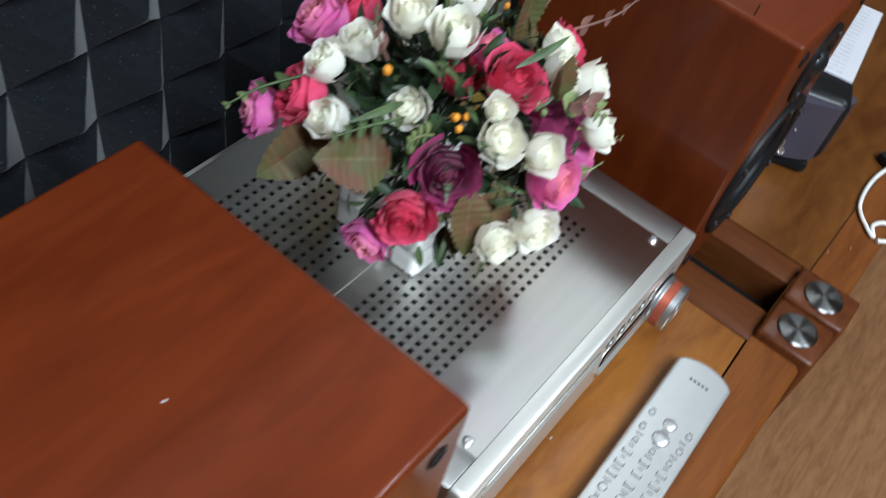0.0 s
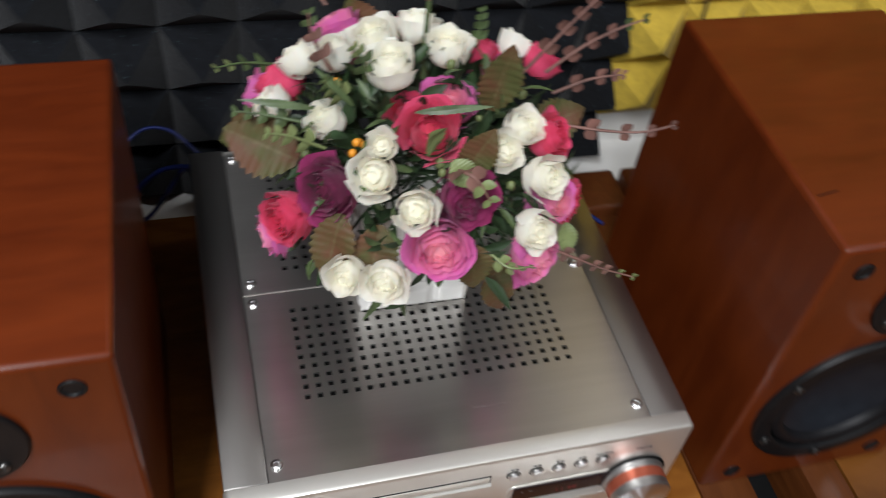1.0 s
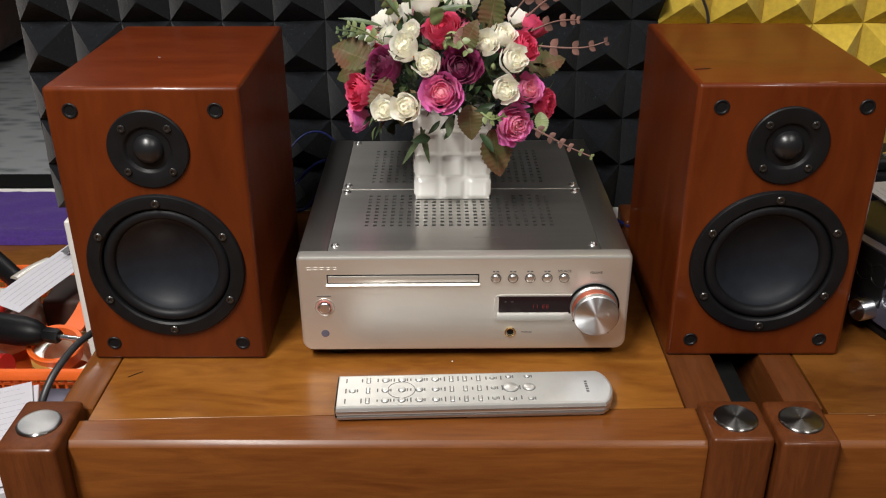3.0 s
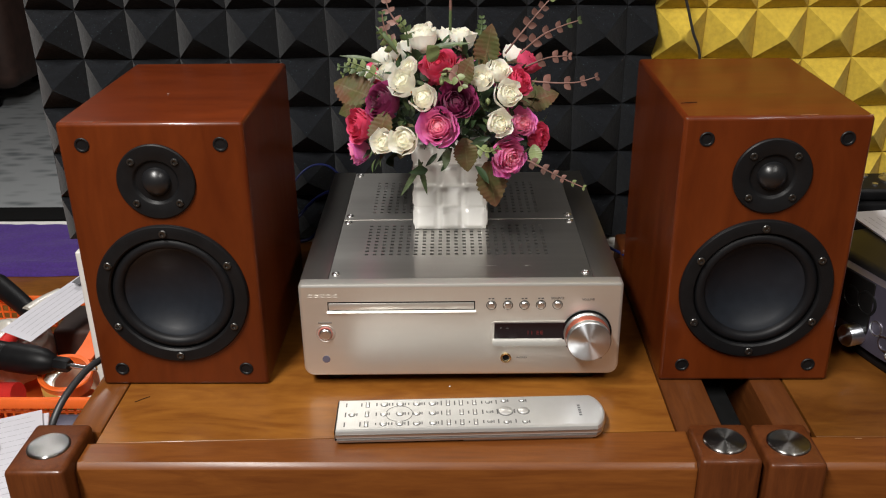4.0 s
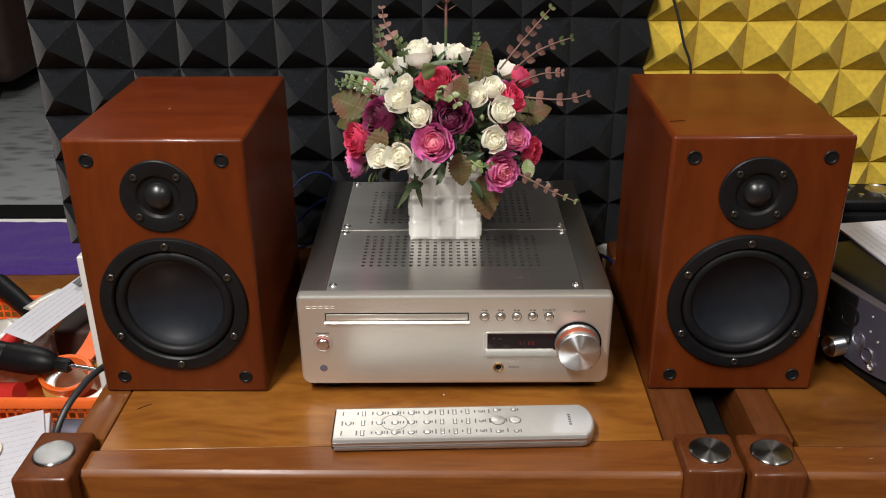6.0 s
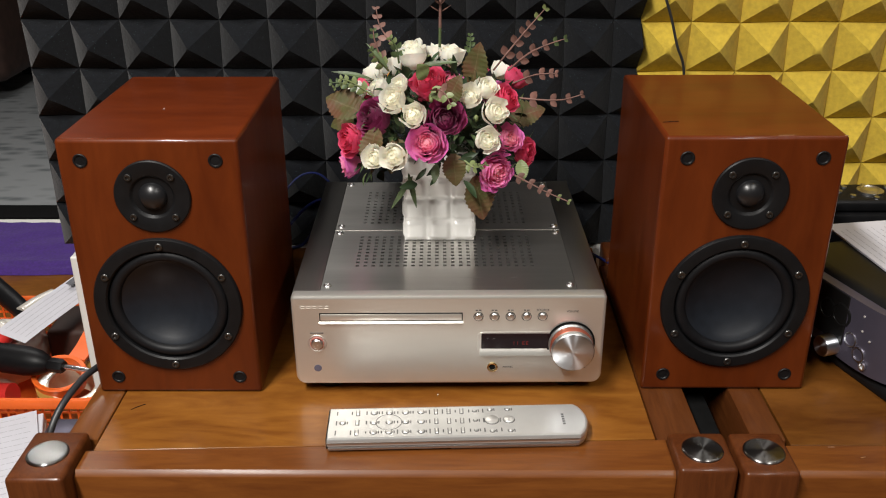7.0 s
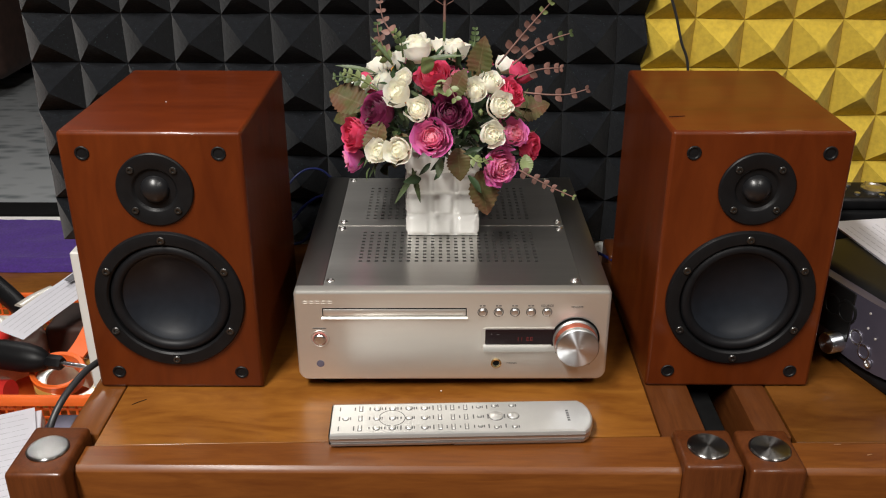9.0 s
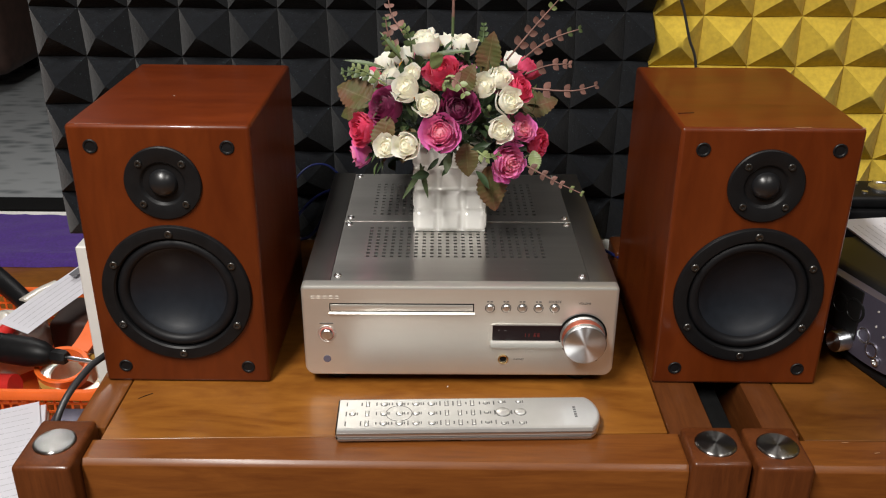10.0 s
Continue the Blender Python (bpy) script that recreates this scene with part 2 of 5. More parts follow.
M_FOAM_BLACK = foam_paint("black_acoustic_foam", (0.0036, 0.0044, 0.0061), (0.075, 0.12, 0.13))
M_FOAM_YELLOW = plain("yellow_acoustic_foam", (0.52, 0.365, 0.036), 0.9, 0, 0.14, 150, 0.5, 1500, sheen=0.1)
M_WHITEWALL = plain("white_paint", (0.72, 0.71, 0.68), 0.6, 0, 0.05, 12, 0.1, 250)
# Wall and ceiling greys are kept low to hold down bounced light.
M_WALL = plain("grey_wall_paint", (0.075, 0.074, 0.073), 0.8, 0, 0.06, 8, 0.1, 200)
M_CEIL = plain("ceiling_paint", (0.36, 0.355, 0.345), 0.85, 0, 0.03, 6)
M_ORANGE = plain("orange_plastic", (0.85, 0.15, 0.025), 0.32, 0, 0.06, 40)
M_REDPLASTIC = plain("red_plastic", (0.55, 0.03, 0.025), 0.3, 0, 0.1, 50)
M_TAPE = plain("brown_tape", (0.42, 0.25, 0.06), 0.25, 0, 0.1, 60, coat=0.6)
M_CARD = plain("cardboard_core", (0.72, 0.66, 0.52), 0.8, 0, 0.1, 90)
M_PAPER = plain("paper", (0.56, 0.555, 0.60), 0.7, 0, 0.03, 20)
M_INK = plain("ink", (0.10, 0.10, 0.11), 0.7)
M_CLOTH = plain("purple_cloth", (0.050, 0.014, 0.17), 0.95, 0, 0.3, 180, 0.7, 700, sheen=0.12)
M_BAG = plain("cloudy_plastic", (0.55, 0.52, 0.46), 0.3, 0, 0.15, 30, coat=0.3)
M_STEEL = plain("tool_steel", (0.7, 0.7, 0.7), 0.22, 1.0, 0.05)
M_CABLE = plain("black_cable", (0.02, 0.02, 0.022), 0.4)
M_BLUE = plain("blue_cable", (0.006, 0.016, 0.12), 0.4)
M_WHITECABLE = plain("white_cable", (0.75, 0.73, 0.68), 0.4)
M_DEVICE = plain("violet_grey_metal", (0.095, 0.086, 0.12), 0.40, 0.55, 0.05, 40, rough_var=0.05)
M_PIANO = plain("black_gloss", (0.008, 0.008, 0.008), 0.32, 0, 0.1, 40, spec=0.25)
M_BROWNDARK = plain("dark_brown", (0.045, 0.022, 0.016), 0.6, 0, 0.3, 20)
M_CHIP = plain("bare_worn_wood", (0.25, 0.13, 0.065), 0.7, 0, 0.3, 300)
M_GREEN = plain("green_plastic", (0.02, 0.30, 0.06), 0.4)
M_WHITE_P = petal_paint("ivory_petals", (0.95, 0.92, 0.74), (0.96, 0.94, 0.86))
M_PLUM_P = petal_paint("plum_petals", (0.11, 0.005, 0.032), (0.38, 0.040, 0.165))
M_PINK_P = petal_paint("magenta_petals", (0.95, 0.40, 0.44), (0.76, 0.17, 0.50))
M_RED_P = petal_paint("crimson_petals", (0.55, 0.012, 0.05), (0.84, 0.095, 0.22))
M_LEAF = plain("green_leaf", (0.062, 0.092, 0.034), 0.5, 0, 0.5, 70, 0.3, 500)
M_DARKLEAF = plain("dark_foliage", (0.020, 0.042, 0.014), 0.55, 0, 0.5, 70)
M_BRONZE = veined("bronze_leaf", (0.10, 0.045, 0.022), (0.066, 0.070, 0.022), (0.108, 0.088, 0.038))
M_SPRIG = plain("dusky_pink_sprig", (0.155, 0.078, 0.062), 0.6, 0, 0.4, 45)
M_LIME = plain("lime_bud", (0.15, 0.185, 0.07), 0.5, 0, 0.25, 60)
M_ORANGEBUD = plain("orange_bud", (0.75, 0.30, 0.02), 0.5)


def tile_floor():
    m, nt, b = nodes_of("grey_patterned_tile")
    vec = coords(nt, (1, 2.2, 1), False)
    v = node(nt, "ShaderNodeTexVoronoi", Scale=9.0)
    n = node(nt, "ShaderNodeTexNoise", Scale=5.0, Detail=4.0)
    nt.links.new(vec, v.inputs["Vector"])
    nt.links.new(vec, n.inputs["Vector"])
    mul = nt.nodes.new("ShaderNodeMix")
    mul.inputs[0].default_value = 0.4
    nt.links.new(v.outputs["Distance"], mul.inputs[2])
    nt.links.new(n.outputs["Fac"], mul.inputs[3])
    nt.links.new(ramp(nt, mul.outputs[0], [(0.25, (0.20, 0.22, 0.23, 1)), (0.5, (0.42, 0.44, 0.45, 1))]), b.inputs["Base Color"])
    b.inputs["Roughness"].default_value = 0.35
    return m


M_TILE = tile_floor()


# ---- mesh helpers ----
def thing(name, at, label, category, group="", turn=0.0):
    ob = new(name)
    ob.empty_display_size = 0.02
    ob.matrix_world = pose(*at, 0, 0, turn)
    return tagged(ob, label, category, group)


def part(name, bm, material, parent, label="", smooth=35.0):
    """Links a bmesh as one mesh object under a thing or a part."""
    me = bpy.data.meshes.new(name)
    bmesh.ops.recalc_face_normals(bm, faces=bm.faces)
    for f in bm.faces:
        f.smooth = smooth > 0
    if smooth > 0:
        lim = radians(smooth)
        for e in bm.edges:
            if len(e.link_faces) == 2 and e.calc_face_angle(0) > lim:
                e.smooth = False
    bm.to_mesh(me)
    bm.free()
    me.materials.append(material)
    ob = new(name, me)
    if parent:
        ob.parent = parent
    return tagged(ob, label)


def box(bm, lo, hi, bevel=0.0, seg=2):
    m = Matrix.Translation([(a + b) / 2 for a, b in zip(lo, hi)]) @ Matrix.Diagonal([b - a for a, b in zip(lo, hi)] + [1])
    made = bmesh.ops.create_cube(bm, size=1, matrix=m)["verts"]
    if bevel:
        edges = list({e for v in made for e in v.link_edges})
        bmesh.ops.bevel(bm, geom=edges, offset=bevel, segments=seg, profile=0.5, affect="EDGES")
    return bm


def boxed(lo, hi, bevel=0.0, seg=2):
    return box(bmesh.new(), lo, hi, bevel, seg)


def axis_turn(axis):
    return {"z": Matrix(), "-y": pose(0, 0, 0, 90, 0, 0), "x": pose(0, 0, 0, 0, 90, 0), "-x": pose(0, 0, 0, 0, -90, 0)}[axis]


def lathe(bm, profile, at=(0, 0, 0), axis="z", seg=32, turn=None):
    """Turns a profile of (radius, height) round an axis."""
    m = Matrix.Translation(at) @ (turn if turn is not None else axis_turn(axis))
    rings = []
    for r, h in profile:
        if r < 1e-6:
            rings.append([bm.verts.new(m @ Vector((0, 0, h)))])
        else:
            rings.append([bm.verts.new(m @ Vector((r * math.cos(k * math.tau / seg), r * math.sin(k * math.tau / seg), h))) for k in range(seg)])
    for a, b in zip(rings, rings[1:]):
        for k in range(seg):
            j = (k + 1) % seg
            quad = [a[k % len(a)], a[j % len(a)], b[j % len(b)], b[k % len(b)]]
            quad = [v for n, v in enumerate(quad) if v not in quad[:n]]
            if len(quad) > 2:
                bm.faces.new(quad)
    return bm


def turned(profile, at=(0, 0, 0), axis="z", seg=32):
    return lathe(bmesh.new(), profile, at, axis, seg)


def curve_points(pts, steps=6):
    """A smooth line through points (Catmull-Rom)."""
    p = [Vector(q) for q in pts]
    p = [p[0] * 2 - p[1]] + p + [p[-1] * 2 - p[-2]]
    out = []
    for a, b, c, d in zip(p, p[1:], p[2:], p[3:]):
        for k in range(steps):
            t = k / steps
            out.append(0.5 * (2 * b + (c - a) * t + (2 * a - 5 * b + 4 * c - d) * t * t + (3 * b - a - 3 * c + d) * t ** 3))
    return out + [p[-2]]


def sweep(bm, pts, radius, seg=8, steps=6, closed=False, taper=1.0):
    line = curve_points(pts, steps)
    rings = []
    up = Vector((0.13, 0.21, 0.97))
    for n, q in enumerate(line):
        way = (line[min(n + 1, len(line) - 1)] - line[max(n - 1, 0)]).normalized()
        side = way.cross(up).normalized()
        up = side.cross(way).normalized()
        r = radius * (1 + (taper - 1) * n / (len(line) - 1))
        rings.append([bm.verts.new(q + r * (math.cos(k * math.tau / seg) * side + math.sin(k * math.tau / seg) * up)) for k in range(seg)])
    for a, b in zip(rings, rings[1:]):
        for k in range(seg):
            bm.faces.new([a[k], a[(k + 1) % seg], b[(k + 1) % seg], b[k]])
    bm.faces.new(rings[0])
    bm.faces.new(rings[-1])
    return bm


def rounded_rect(w, h, r, seg=6):
    """Outline points of a rounded rectangle; r is one radius or four (from lower left, counter-clockwise)."""
    rs = r if isinstance(r, tuple) else (r,) * 4
    out = []
    for n, (sx, sy) in enumerate(((-1, -1), (1, -1), (1, 1), (-1, 1))):
        q = rs[n]
        for k in range(seg + 1):
            a = math.pi + n * math.pi / 2 + k * math.pi / 2 / seg
            out.append((sx * (w / 2 - q) + q * math.cos(a), sy * (h / 2 - q) + q * math.sin(a)))
    return out


def plate(bm, outline, thick, bevel, m):
    """A plate from an outline in its xy plane, thick along z, with its front edge rounded off."""
    n = len(outline)
    cx, cy = sum(p[0] for p in outline) / n, sum(p[1] for p in outline) / n

    def ring(inset, z):
        pts = []
        for k, (x, y) in enumerate(outline):
            (x0, y0), (x1, y1) = outline[k - 1], outline[(k + 1) % n]
            d = Vector((x1 - x0, y1 - y0)).normalized()
            pts.append(bm.verts.new(m @ Vector((x - d.y * inset, y + d.x * inset, z))))
        return pts

    rings = [ring(0, 0), ring(0, thick - bevel), ring(bevel * 0.3, thick - bevel * 0.3), ring(bevel, thick), ring(bevel + 0.0004, thick)]
    for a, b in zip(rings, rings[1:]):
        for k in range(n):
            bm.faces.new([a[k], a[(k + 1) % n], b[(k + 1) % n], b[k]])
    bm.faces.new(rings[-1])
    bm.faces.new(rings[0])
    return bm


def lip_bar(x0, x1, z0, z1, out):
    """A bar whose upper face slopes out towards the viewer."""
    bm = bmesh.new()
    ends = [[bm.verts.new((x, y, z)) for y, z in ((0.003, z1), (-0.0006, z1), (-out, z0 + 0.0010), (-out, z0), (0.003, z0))] for x in (x0, x1)]
    for k in range(5):
        bm.faces.new([ends[0][k], ends[0][(k + 1) % 5], ends[1][(k + 1) % 5], ends[1][k]])
    bm.faces.new(ends[0])
    bm.faces.new(ends[1])
    return bm


FRONT = pose(0, 0, 0, 90, 0, 0)  # plate's x to the right, its y up, its face towards the viewer


def lettering(body, size, material, parent, m, name="lettering"):
    data = bpy.data.curves.new(name, "FONT")
    data.body, data.size, data.align_x, data.align_y, data.extrude = body, size, "CENTER", "CENTER", 0.00008
    data.materials.append(material)
    ob = new(name, data)
    ob.parent = parent
    ob.matrix_basis = m
    return ob


# ---- the room ----
def structure(name, bm, material, label, category):
    return tagged(part(name, bm, material, None, "", 30), label, category, kind="structure")


X0, X1, Y0, Y1 = -3.4, 2.4, -3.2, 4.6
structure("floor", boxed((X0, Y0, FLOOR - 0.05), (X1, 1.6, FLOOR)), M_FLOORWOOD, "brown wood laminate floor of the room", "floor")
structure("floor_hall", boxed((X0, 1.6, FLOOR - 0.05), (X1, Y1, FLOOR - 0.004)), M_TILE, "pale grey patterned tile floor beyond the desk", "floor")
# Ceiling, front and side walls are unseen, added to close the room.
structure("ceiling", boxed((X0, Y0, CEIL), (X1, Y1, CEIL + 0.05)), M_CEIL, "plain grey painted ceiling added out of view", "ceiling")
structure("wall_front", boxed((X0, Y0 - 0.1, FLOOR), (X1, Y0, CEIL)), M_WALL, "plain grey painted wall added behind the view", "wall")
structure("wall_far", boxed((X0, Y1, FLOOR), (X1, Y1 + 0.1, CEIL)), M_WALL, "grey painted wall at the far end of the hall", "wall")
structure("wall_west", boxed((X0 - 0.1, Y0, FLOOR), (X0, Y1, CEIL)), M_WALL, "plain grey painted side wall added out of view", "wall")
structure("wall_east", boxed((X1, Y0, FLOOR), (X1 + 0.1, Y1, CEIL)), M_WALL, "plain grey painted side wall added out of view", "wall")
structure("partition", boxed((-0.539, 0.416, -0.016), (X1, 0.50, CEIL)), M_WHITEWALL, "white painted partition behind the foam panels", "wall")
structure("partition_base", boxed((-0.517, 0.352, FLOOR), (X1, 0.50, -0.0165), 0.002, 1), M_WHITEWALL, "white painted ledge at the foot of the partition", "ledge")


def ceiling_light(at, group, half=0.6):
    t = thing("ceiling_light", at, "unseen white batten ceiling light with a long diffuser", "ceiling light", group)
    part("housing", boxed((-half, -0.04, -0.03), (half, 0.04, 0), 0.004), M_WHITEWALL, t)
    part("end_cap", boxed((-half - 0.02, -0.07, -0.07), (-half - 0.001, 0.07, 0), 0.004), M_WHITEWALL, t)
    part("end_cap", boxed((half + 0.001, -0.07, -0.07), (half + 0.02, 0.07, 0), 0.004), M_WHITEWALL, t)
    return t


ceiling_light((-1.05, 1.75, CEIL), "ceiling lights")
ceiling_light((1.20, 0.20, CEIL), "ceiling lights", 0.57)
# The fitting at x = 0.80 is made up to carry the fill lamp.
for x, y in ((-0.62, -1.10), (0.80, -1.30)):
    ceiling_light((x, y, CEIL), "ceiling lights", 0.62).matrix_world = pose(x, y, CEIL, 0, 0, 90)


def foam_panel(name, x0, x1, z0, rows, pitch, material, label, rear, deep):
    """Acoustic foam: square pyramids side by side on a slab, cut off at x1."""
    t = thing(name, (x0, rear, z0), label, "acoustic foam")
    wide = x1 - x0
    part("slab", boxed((0, -0.0198, 0), (wide, 0, rows * pitch)), material, t)

    def corner(i, j):
        return Vector((i * pitch + 0.0012 * math.sin(i * 5.1 + j * 3.7), -0.020, j * pitch + 0.001 * math.sin(i * 2.3 + j * 7.9)))

    for i in range(math.ceil(wide / pitch)):
        for j in range(rows):
            bm = bmesh.new()
            low = [bm.verts.new(corner(i + a, j + b)) for a, b in ((0, 0), (1, 0), (1, 1), (0, 1))]
            cx, cz = (i + 0.5) * pitch + 0.002 * math.sin(i * 3.3 + j * 1.9), (j + 0.5) * pitch + 0.0015 * math.sin(i * 4.1 + j * 5.3)
            y = -0.020 - deep + 0.002 * math.sin(i * 1.7 + j * 2.9)
            # two rings between foot and tip give the soft, slightly swollen slopes of cut foam
            rings = [low]
            for q, w in ((0.10, 0.955), (0.82, 0.215), (0.95, 0.10)):
                yq = -0.020 + (y + 0.020) * q
                rings.append([bm.verts.new((cx + (v.co.x - cx) * w, yq, cz + (v.co.z - cz) * w)) for v in low])
            for a, b in zip(rings, rings[1:]):
                for k in range(4):
                    bm.faces.new([a[k], a[(k + 1) % 4], b[(k + 1) % 4], b[k]])
            tip = bm.verts.new((cx, y, cz))
            for k in range(4):
                bm.faces.new([rings[-1][k], rings[-1][(k + 1) % 4], tip])
            if (i + 1) * pitch > wide - 0.002:
                bmesh.ops.bisect_plane(bm, geom=bm.verts[:] + bm.edges[:] + bm.faces[:], plane_co=(wide, 0, 0), plane_no=(1, 0, 0), clear_outer=True)
                bmesh.ops.holes_fill(bm, edges=bm.edges[:])
            part("pyramid", bm, material, t, "", 34)
    return t


PITCH = 0.0622
foam_panel("acoustic_foam", -0.539, 0.2400, -0.016, 16, PITCH, M_FOAM_BLACK, "black pyramid acoustic foam panel on the partition", 0.415, 0.034)
foam_panel("acoustic_foam", 0.2410, 1.30, -0.021 + PITCH, 15, PITCH, M_FOAM_YELLOW, "yellow pyramid acoustic foam panel on the partition", 0.415, 0.029)


# ---- benches ----
def bench(at, width, label, group, top=None, back=(0.047, 0.047), side=None):
    """A low bench: framed top, corner posts with steel caps, apron. x runs from its first post's outer face."""
    t = thing("wooden_bench", (at[0], at[1], FLOOR), label, "bench", group)
    up = -FLOOR

    def post(x0, x1, y0, y1, capped):
        bm = boxed((x0, y0, 0), (x1, y1, up + 0.010), 0.0042, 3)
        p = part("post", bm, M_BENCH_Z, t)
        if capped:
            cx, cy = (x0 + x1) / 2, (y0 + y1) / 2
            part("cap", turned([(0, 0.0), (0.0182, 0.0), (0.0182, 0.0012), (0.0174, 0.0020), (0.0160, 0.0023), (0, 0.0023)], (cx, cy, up + 0.0101), "z", 48), M_SPUN_Z, p, "turned steel cap")

    post(0.003, 0.0535 if back[0] < 0.047 else 0.0515, back[0] - 0.052, 0.055, True)
    post(width - 0.0515, width, 0, 0.055, True)
    post(0.004, 0.05, 0.425, 0.478, False)
    post(width - 0.05, width - 0.004, 0.425, 0.478, False)
    bm = boxed((0.0608, 0.0486, up - 0.018), (width - 0.0608, 0.478, up), 0.0003, 1)
    for v in bm.verts:
        if v.co.y < 0.1:
            v.co.y += back[0 if v.co.x < width / 2 else 1] - 0.047
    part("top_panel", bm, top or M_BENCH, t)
    bm = bmesh.new()
    prof = [(0.0070, -0.085), (0.0070, -0.0052), (0.0074, -0.0043), (0.0110, -0.0006), (0.0119, 0.0), (0.0470, 0.0), (0.0470, -0.085)]
    ends = [[bm.verts.new((x + (0.002 if x < 0.1 else 0), y + (q - 0.047 if y > 0.04 else 0), up + 0.0002 + z)) for y, z in prof] for x, q in ((0.0520, back[0]), (width - 0.0520, back[1]))]
    for k in range(len(prof)):
        bm.faces.new([ends[0][k], ends[0][(k + 1) % len(prof)], ends[1][(k + 1) % len(prof)], ends[1][k]])
    bm.faces.new(ends[0])
    bm.faces.new(ends[1])
    part("front_rail", bm, M_RAIL, t, "", 25)
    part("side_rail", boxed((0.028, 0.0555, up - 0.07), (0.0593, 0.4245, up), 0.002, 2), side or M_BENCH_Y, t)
    # The rail at the gap has some shade in its wood colour.
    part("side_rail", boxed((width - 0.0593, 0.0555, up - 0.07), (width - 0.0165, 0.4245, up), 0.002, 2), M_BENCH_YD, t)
    part("back_rail", boxed((0.0605, 0.4785, up - 0.07), (width - 0.0605, 0.4795, up - 0.002)), M_BENCH, t)
    part("shelf", boxed((0.0555, 0.02, 0.16), (width - 0.0555, 0.46, 0.18), 0.002, 1), M_BENCH, t)
    return t


bench((-0.3850, -0.1310), 0.637, "low brown wooden bench with steel-capped corner posts", "benches", None, (0.0375, 0.0560))
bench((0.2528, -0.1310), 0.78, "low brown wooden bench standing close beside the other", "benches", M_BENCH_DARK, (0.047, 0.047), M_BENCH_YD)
black = part("cable_duct", boxed((0.2365, -0.068, -0.10), (0.2660, 0.288, -0.024), 0.002), M_DARK, None)
tagged(black, "black plastic strip down between the two benches", "strip")


# ---- loudspeakers ----
def loudspeaker(at, label):
    t = thing("bookshelf_speaker", at, label, "loudspeaker", "pair of speakers")
    w, d, h = 0.163, 0.222, 0.2655
    cab = part("cabinet", boxed((-w / 2, 0, 0), (w / 2, d, h), 0.0035, 3), M_CHERRY, t)
    # cut the two driver openings into the baffle
    holes = bmesh.new()
    for r, z in ((0.0200, 0.2115), (0.0605, 0.0995)):
        lathe(holes, [(0, -0.02), (r, -0.02), (r, 0.05), (0, 0.05)], (0, 0.03, z), "-y", 56)
    cutter = part("cutter", holes, M_DARK, t)
    mod = cab.modifiers.new("cut", "BOOLEAN")
    mod.object, mod.solver = cutter, "EXACT"
    cut = bpy.data.meshes.new_from_object(cab.evaluated_get(bpy.context.evaluated_depsgraph_get()))
    cab.modifiers.clear()
    cab.data = cut
    bpy.data.objects.remove(cutter)
    cut.materials.clear()
    cut.materials.append(M_CHERRY)
    cut.materials.append(M_CHERRY_TOP)
    for f in cut.polygons:
        f.material_index = 0
        f.use_smooth = max(abs(c) for c in f.normal) < 0.999
    for f in cab.data.polygons:
        if f.normal.z > 0.9:
            f.material_index = 1
    # tweeter
    zc = 0.2115
    tw = part("tweeter", turned([(0, 0), (0.0348, 0), (0.0348, 0.0018), (0.0338, 0.0028), (0.0215, 0.0030), (0.0200, 0.0022), (0.0172, -0.0022), (0.0150, -0.0032), (0, -0.0034)], (0, 0, zc), "-y", 56), M_BLACK, t, "black tweeter plate")
    part("dome", turned([(0.0136, -0.001)] + [(0.0132 * math.cos(a), 0.0105 * math.sin(a)) for a in [k * math.pi / 16 for k in range(8)]] + [(0, 0.0105)], (0, 0.0012, zc), "-y", 40), M_DOME, tw, "glossy black dome")

    def screw(px, pz, y, parent, r=0.0034):
        s = part("screw", turned([(r, -0.001), (r, 0.0012), (r * 0.85, 0.0019), (r * 0.5, 0.0019), (r * 0.45, 0.0006), (0, 0.0006)], (px, y, pz), "-y", 12), M_SCREW, parent)
        return s

    for k in range(4):
        a = radians(45 + 90 * k)
        screw(0.0272 * math.cos(a), zc + 0.0272 * math.sin(a), -0.0028, tw)
    # woofer
    zw = 0.0995
    wf = part("woofer", turned([(0.0600, 0), (0.0708, 0), (0.0708, 0.0022), (0.0696, 0.0040), (0.0660, 0.0046), (0.0590, 0.0042), (0.0575, 0.0025), (0.0572, -0.006), (0.0600, -0.006), (0.0600, 0)], (0, 0, zw), "-y", 72), M_BLACK, t, "black woofer frame")
    roll = [(0.0516 + 0.0056 * math.cos(a), -0.0030 + 0.0056 * math.sin(a)) for a in [k * math.pi / 8 for k in range(9)]]
    part("surround", turned([(0.0578, -0.0035)] + roll + [(0.0455, -0.0040)], (0, 0, zw), "-y", 72), M_RUBBER, wf, "black rubber surround")
    dish = [(0.0465, -0.0028), (0.0448, -0.0034), (0.0400, -0.0068), (0.034, -0.0104), (0.027, -0.0137), (0.019, -0.0163), (0.010, -0.0178), (0, -0.0184)]
    part("cone", turned(dish, (0, 0, zw), "-y", 64), M_CONE, wf, "dark concave woofer cone")
    for k in range(6):
        a = radians(90 + 60 * k)
        screw(0.0634 * math.cos(a), zw + 0.0634 * math.sin(a), -0.0044, wf, 0.0038)
    # grille sockets
    for sx in (-0.0605, 0.0605):
        for z in (0.0185, 0.2455):
            part("grille_socket", turned([(0.0066, -0.0005), (0.0066, 0.0006), (0.0060, 0.0012), (0.0050, 0.0010), (0.0043, 0.0002), (0.0030, 0.00015), (0, 0.0004)], (sx, 0, z), "-y", 20), M_BLACK, t)
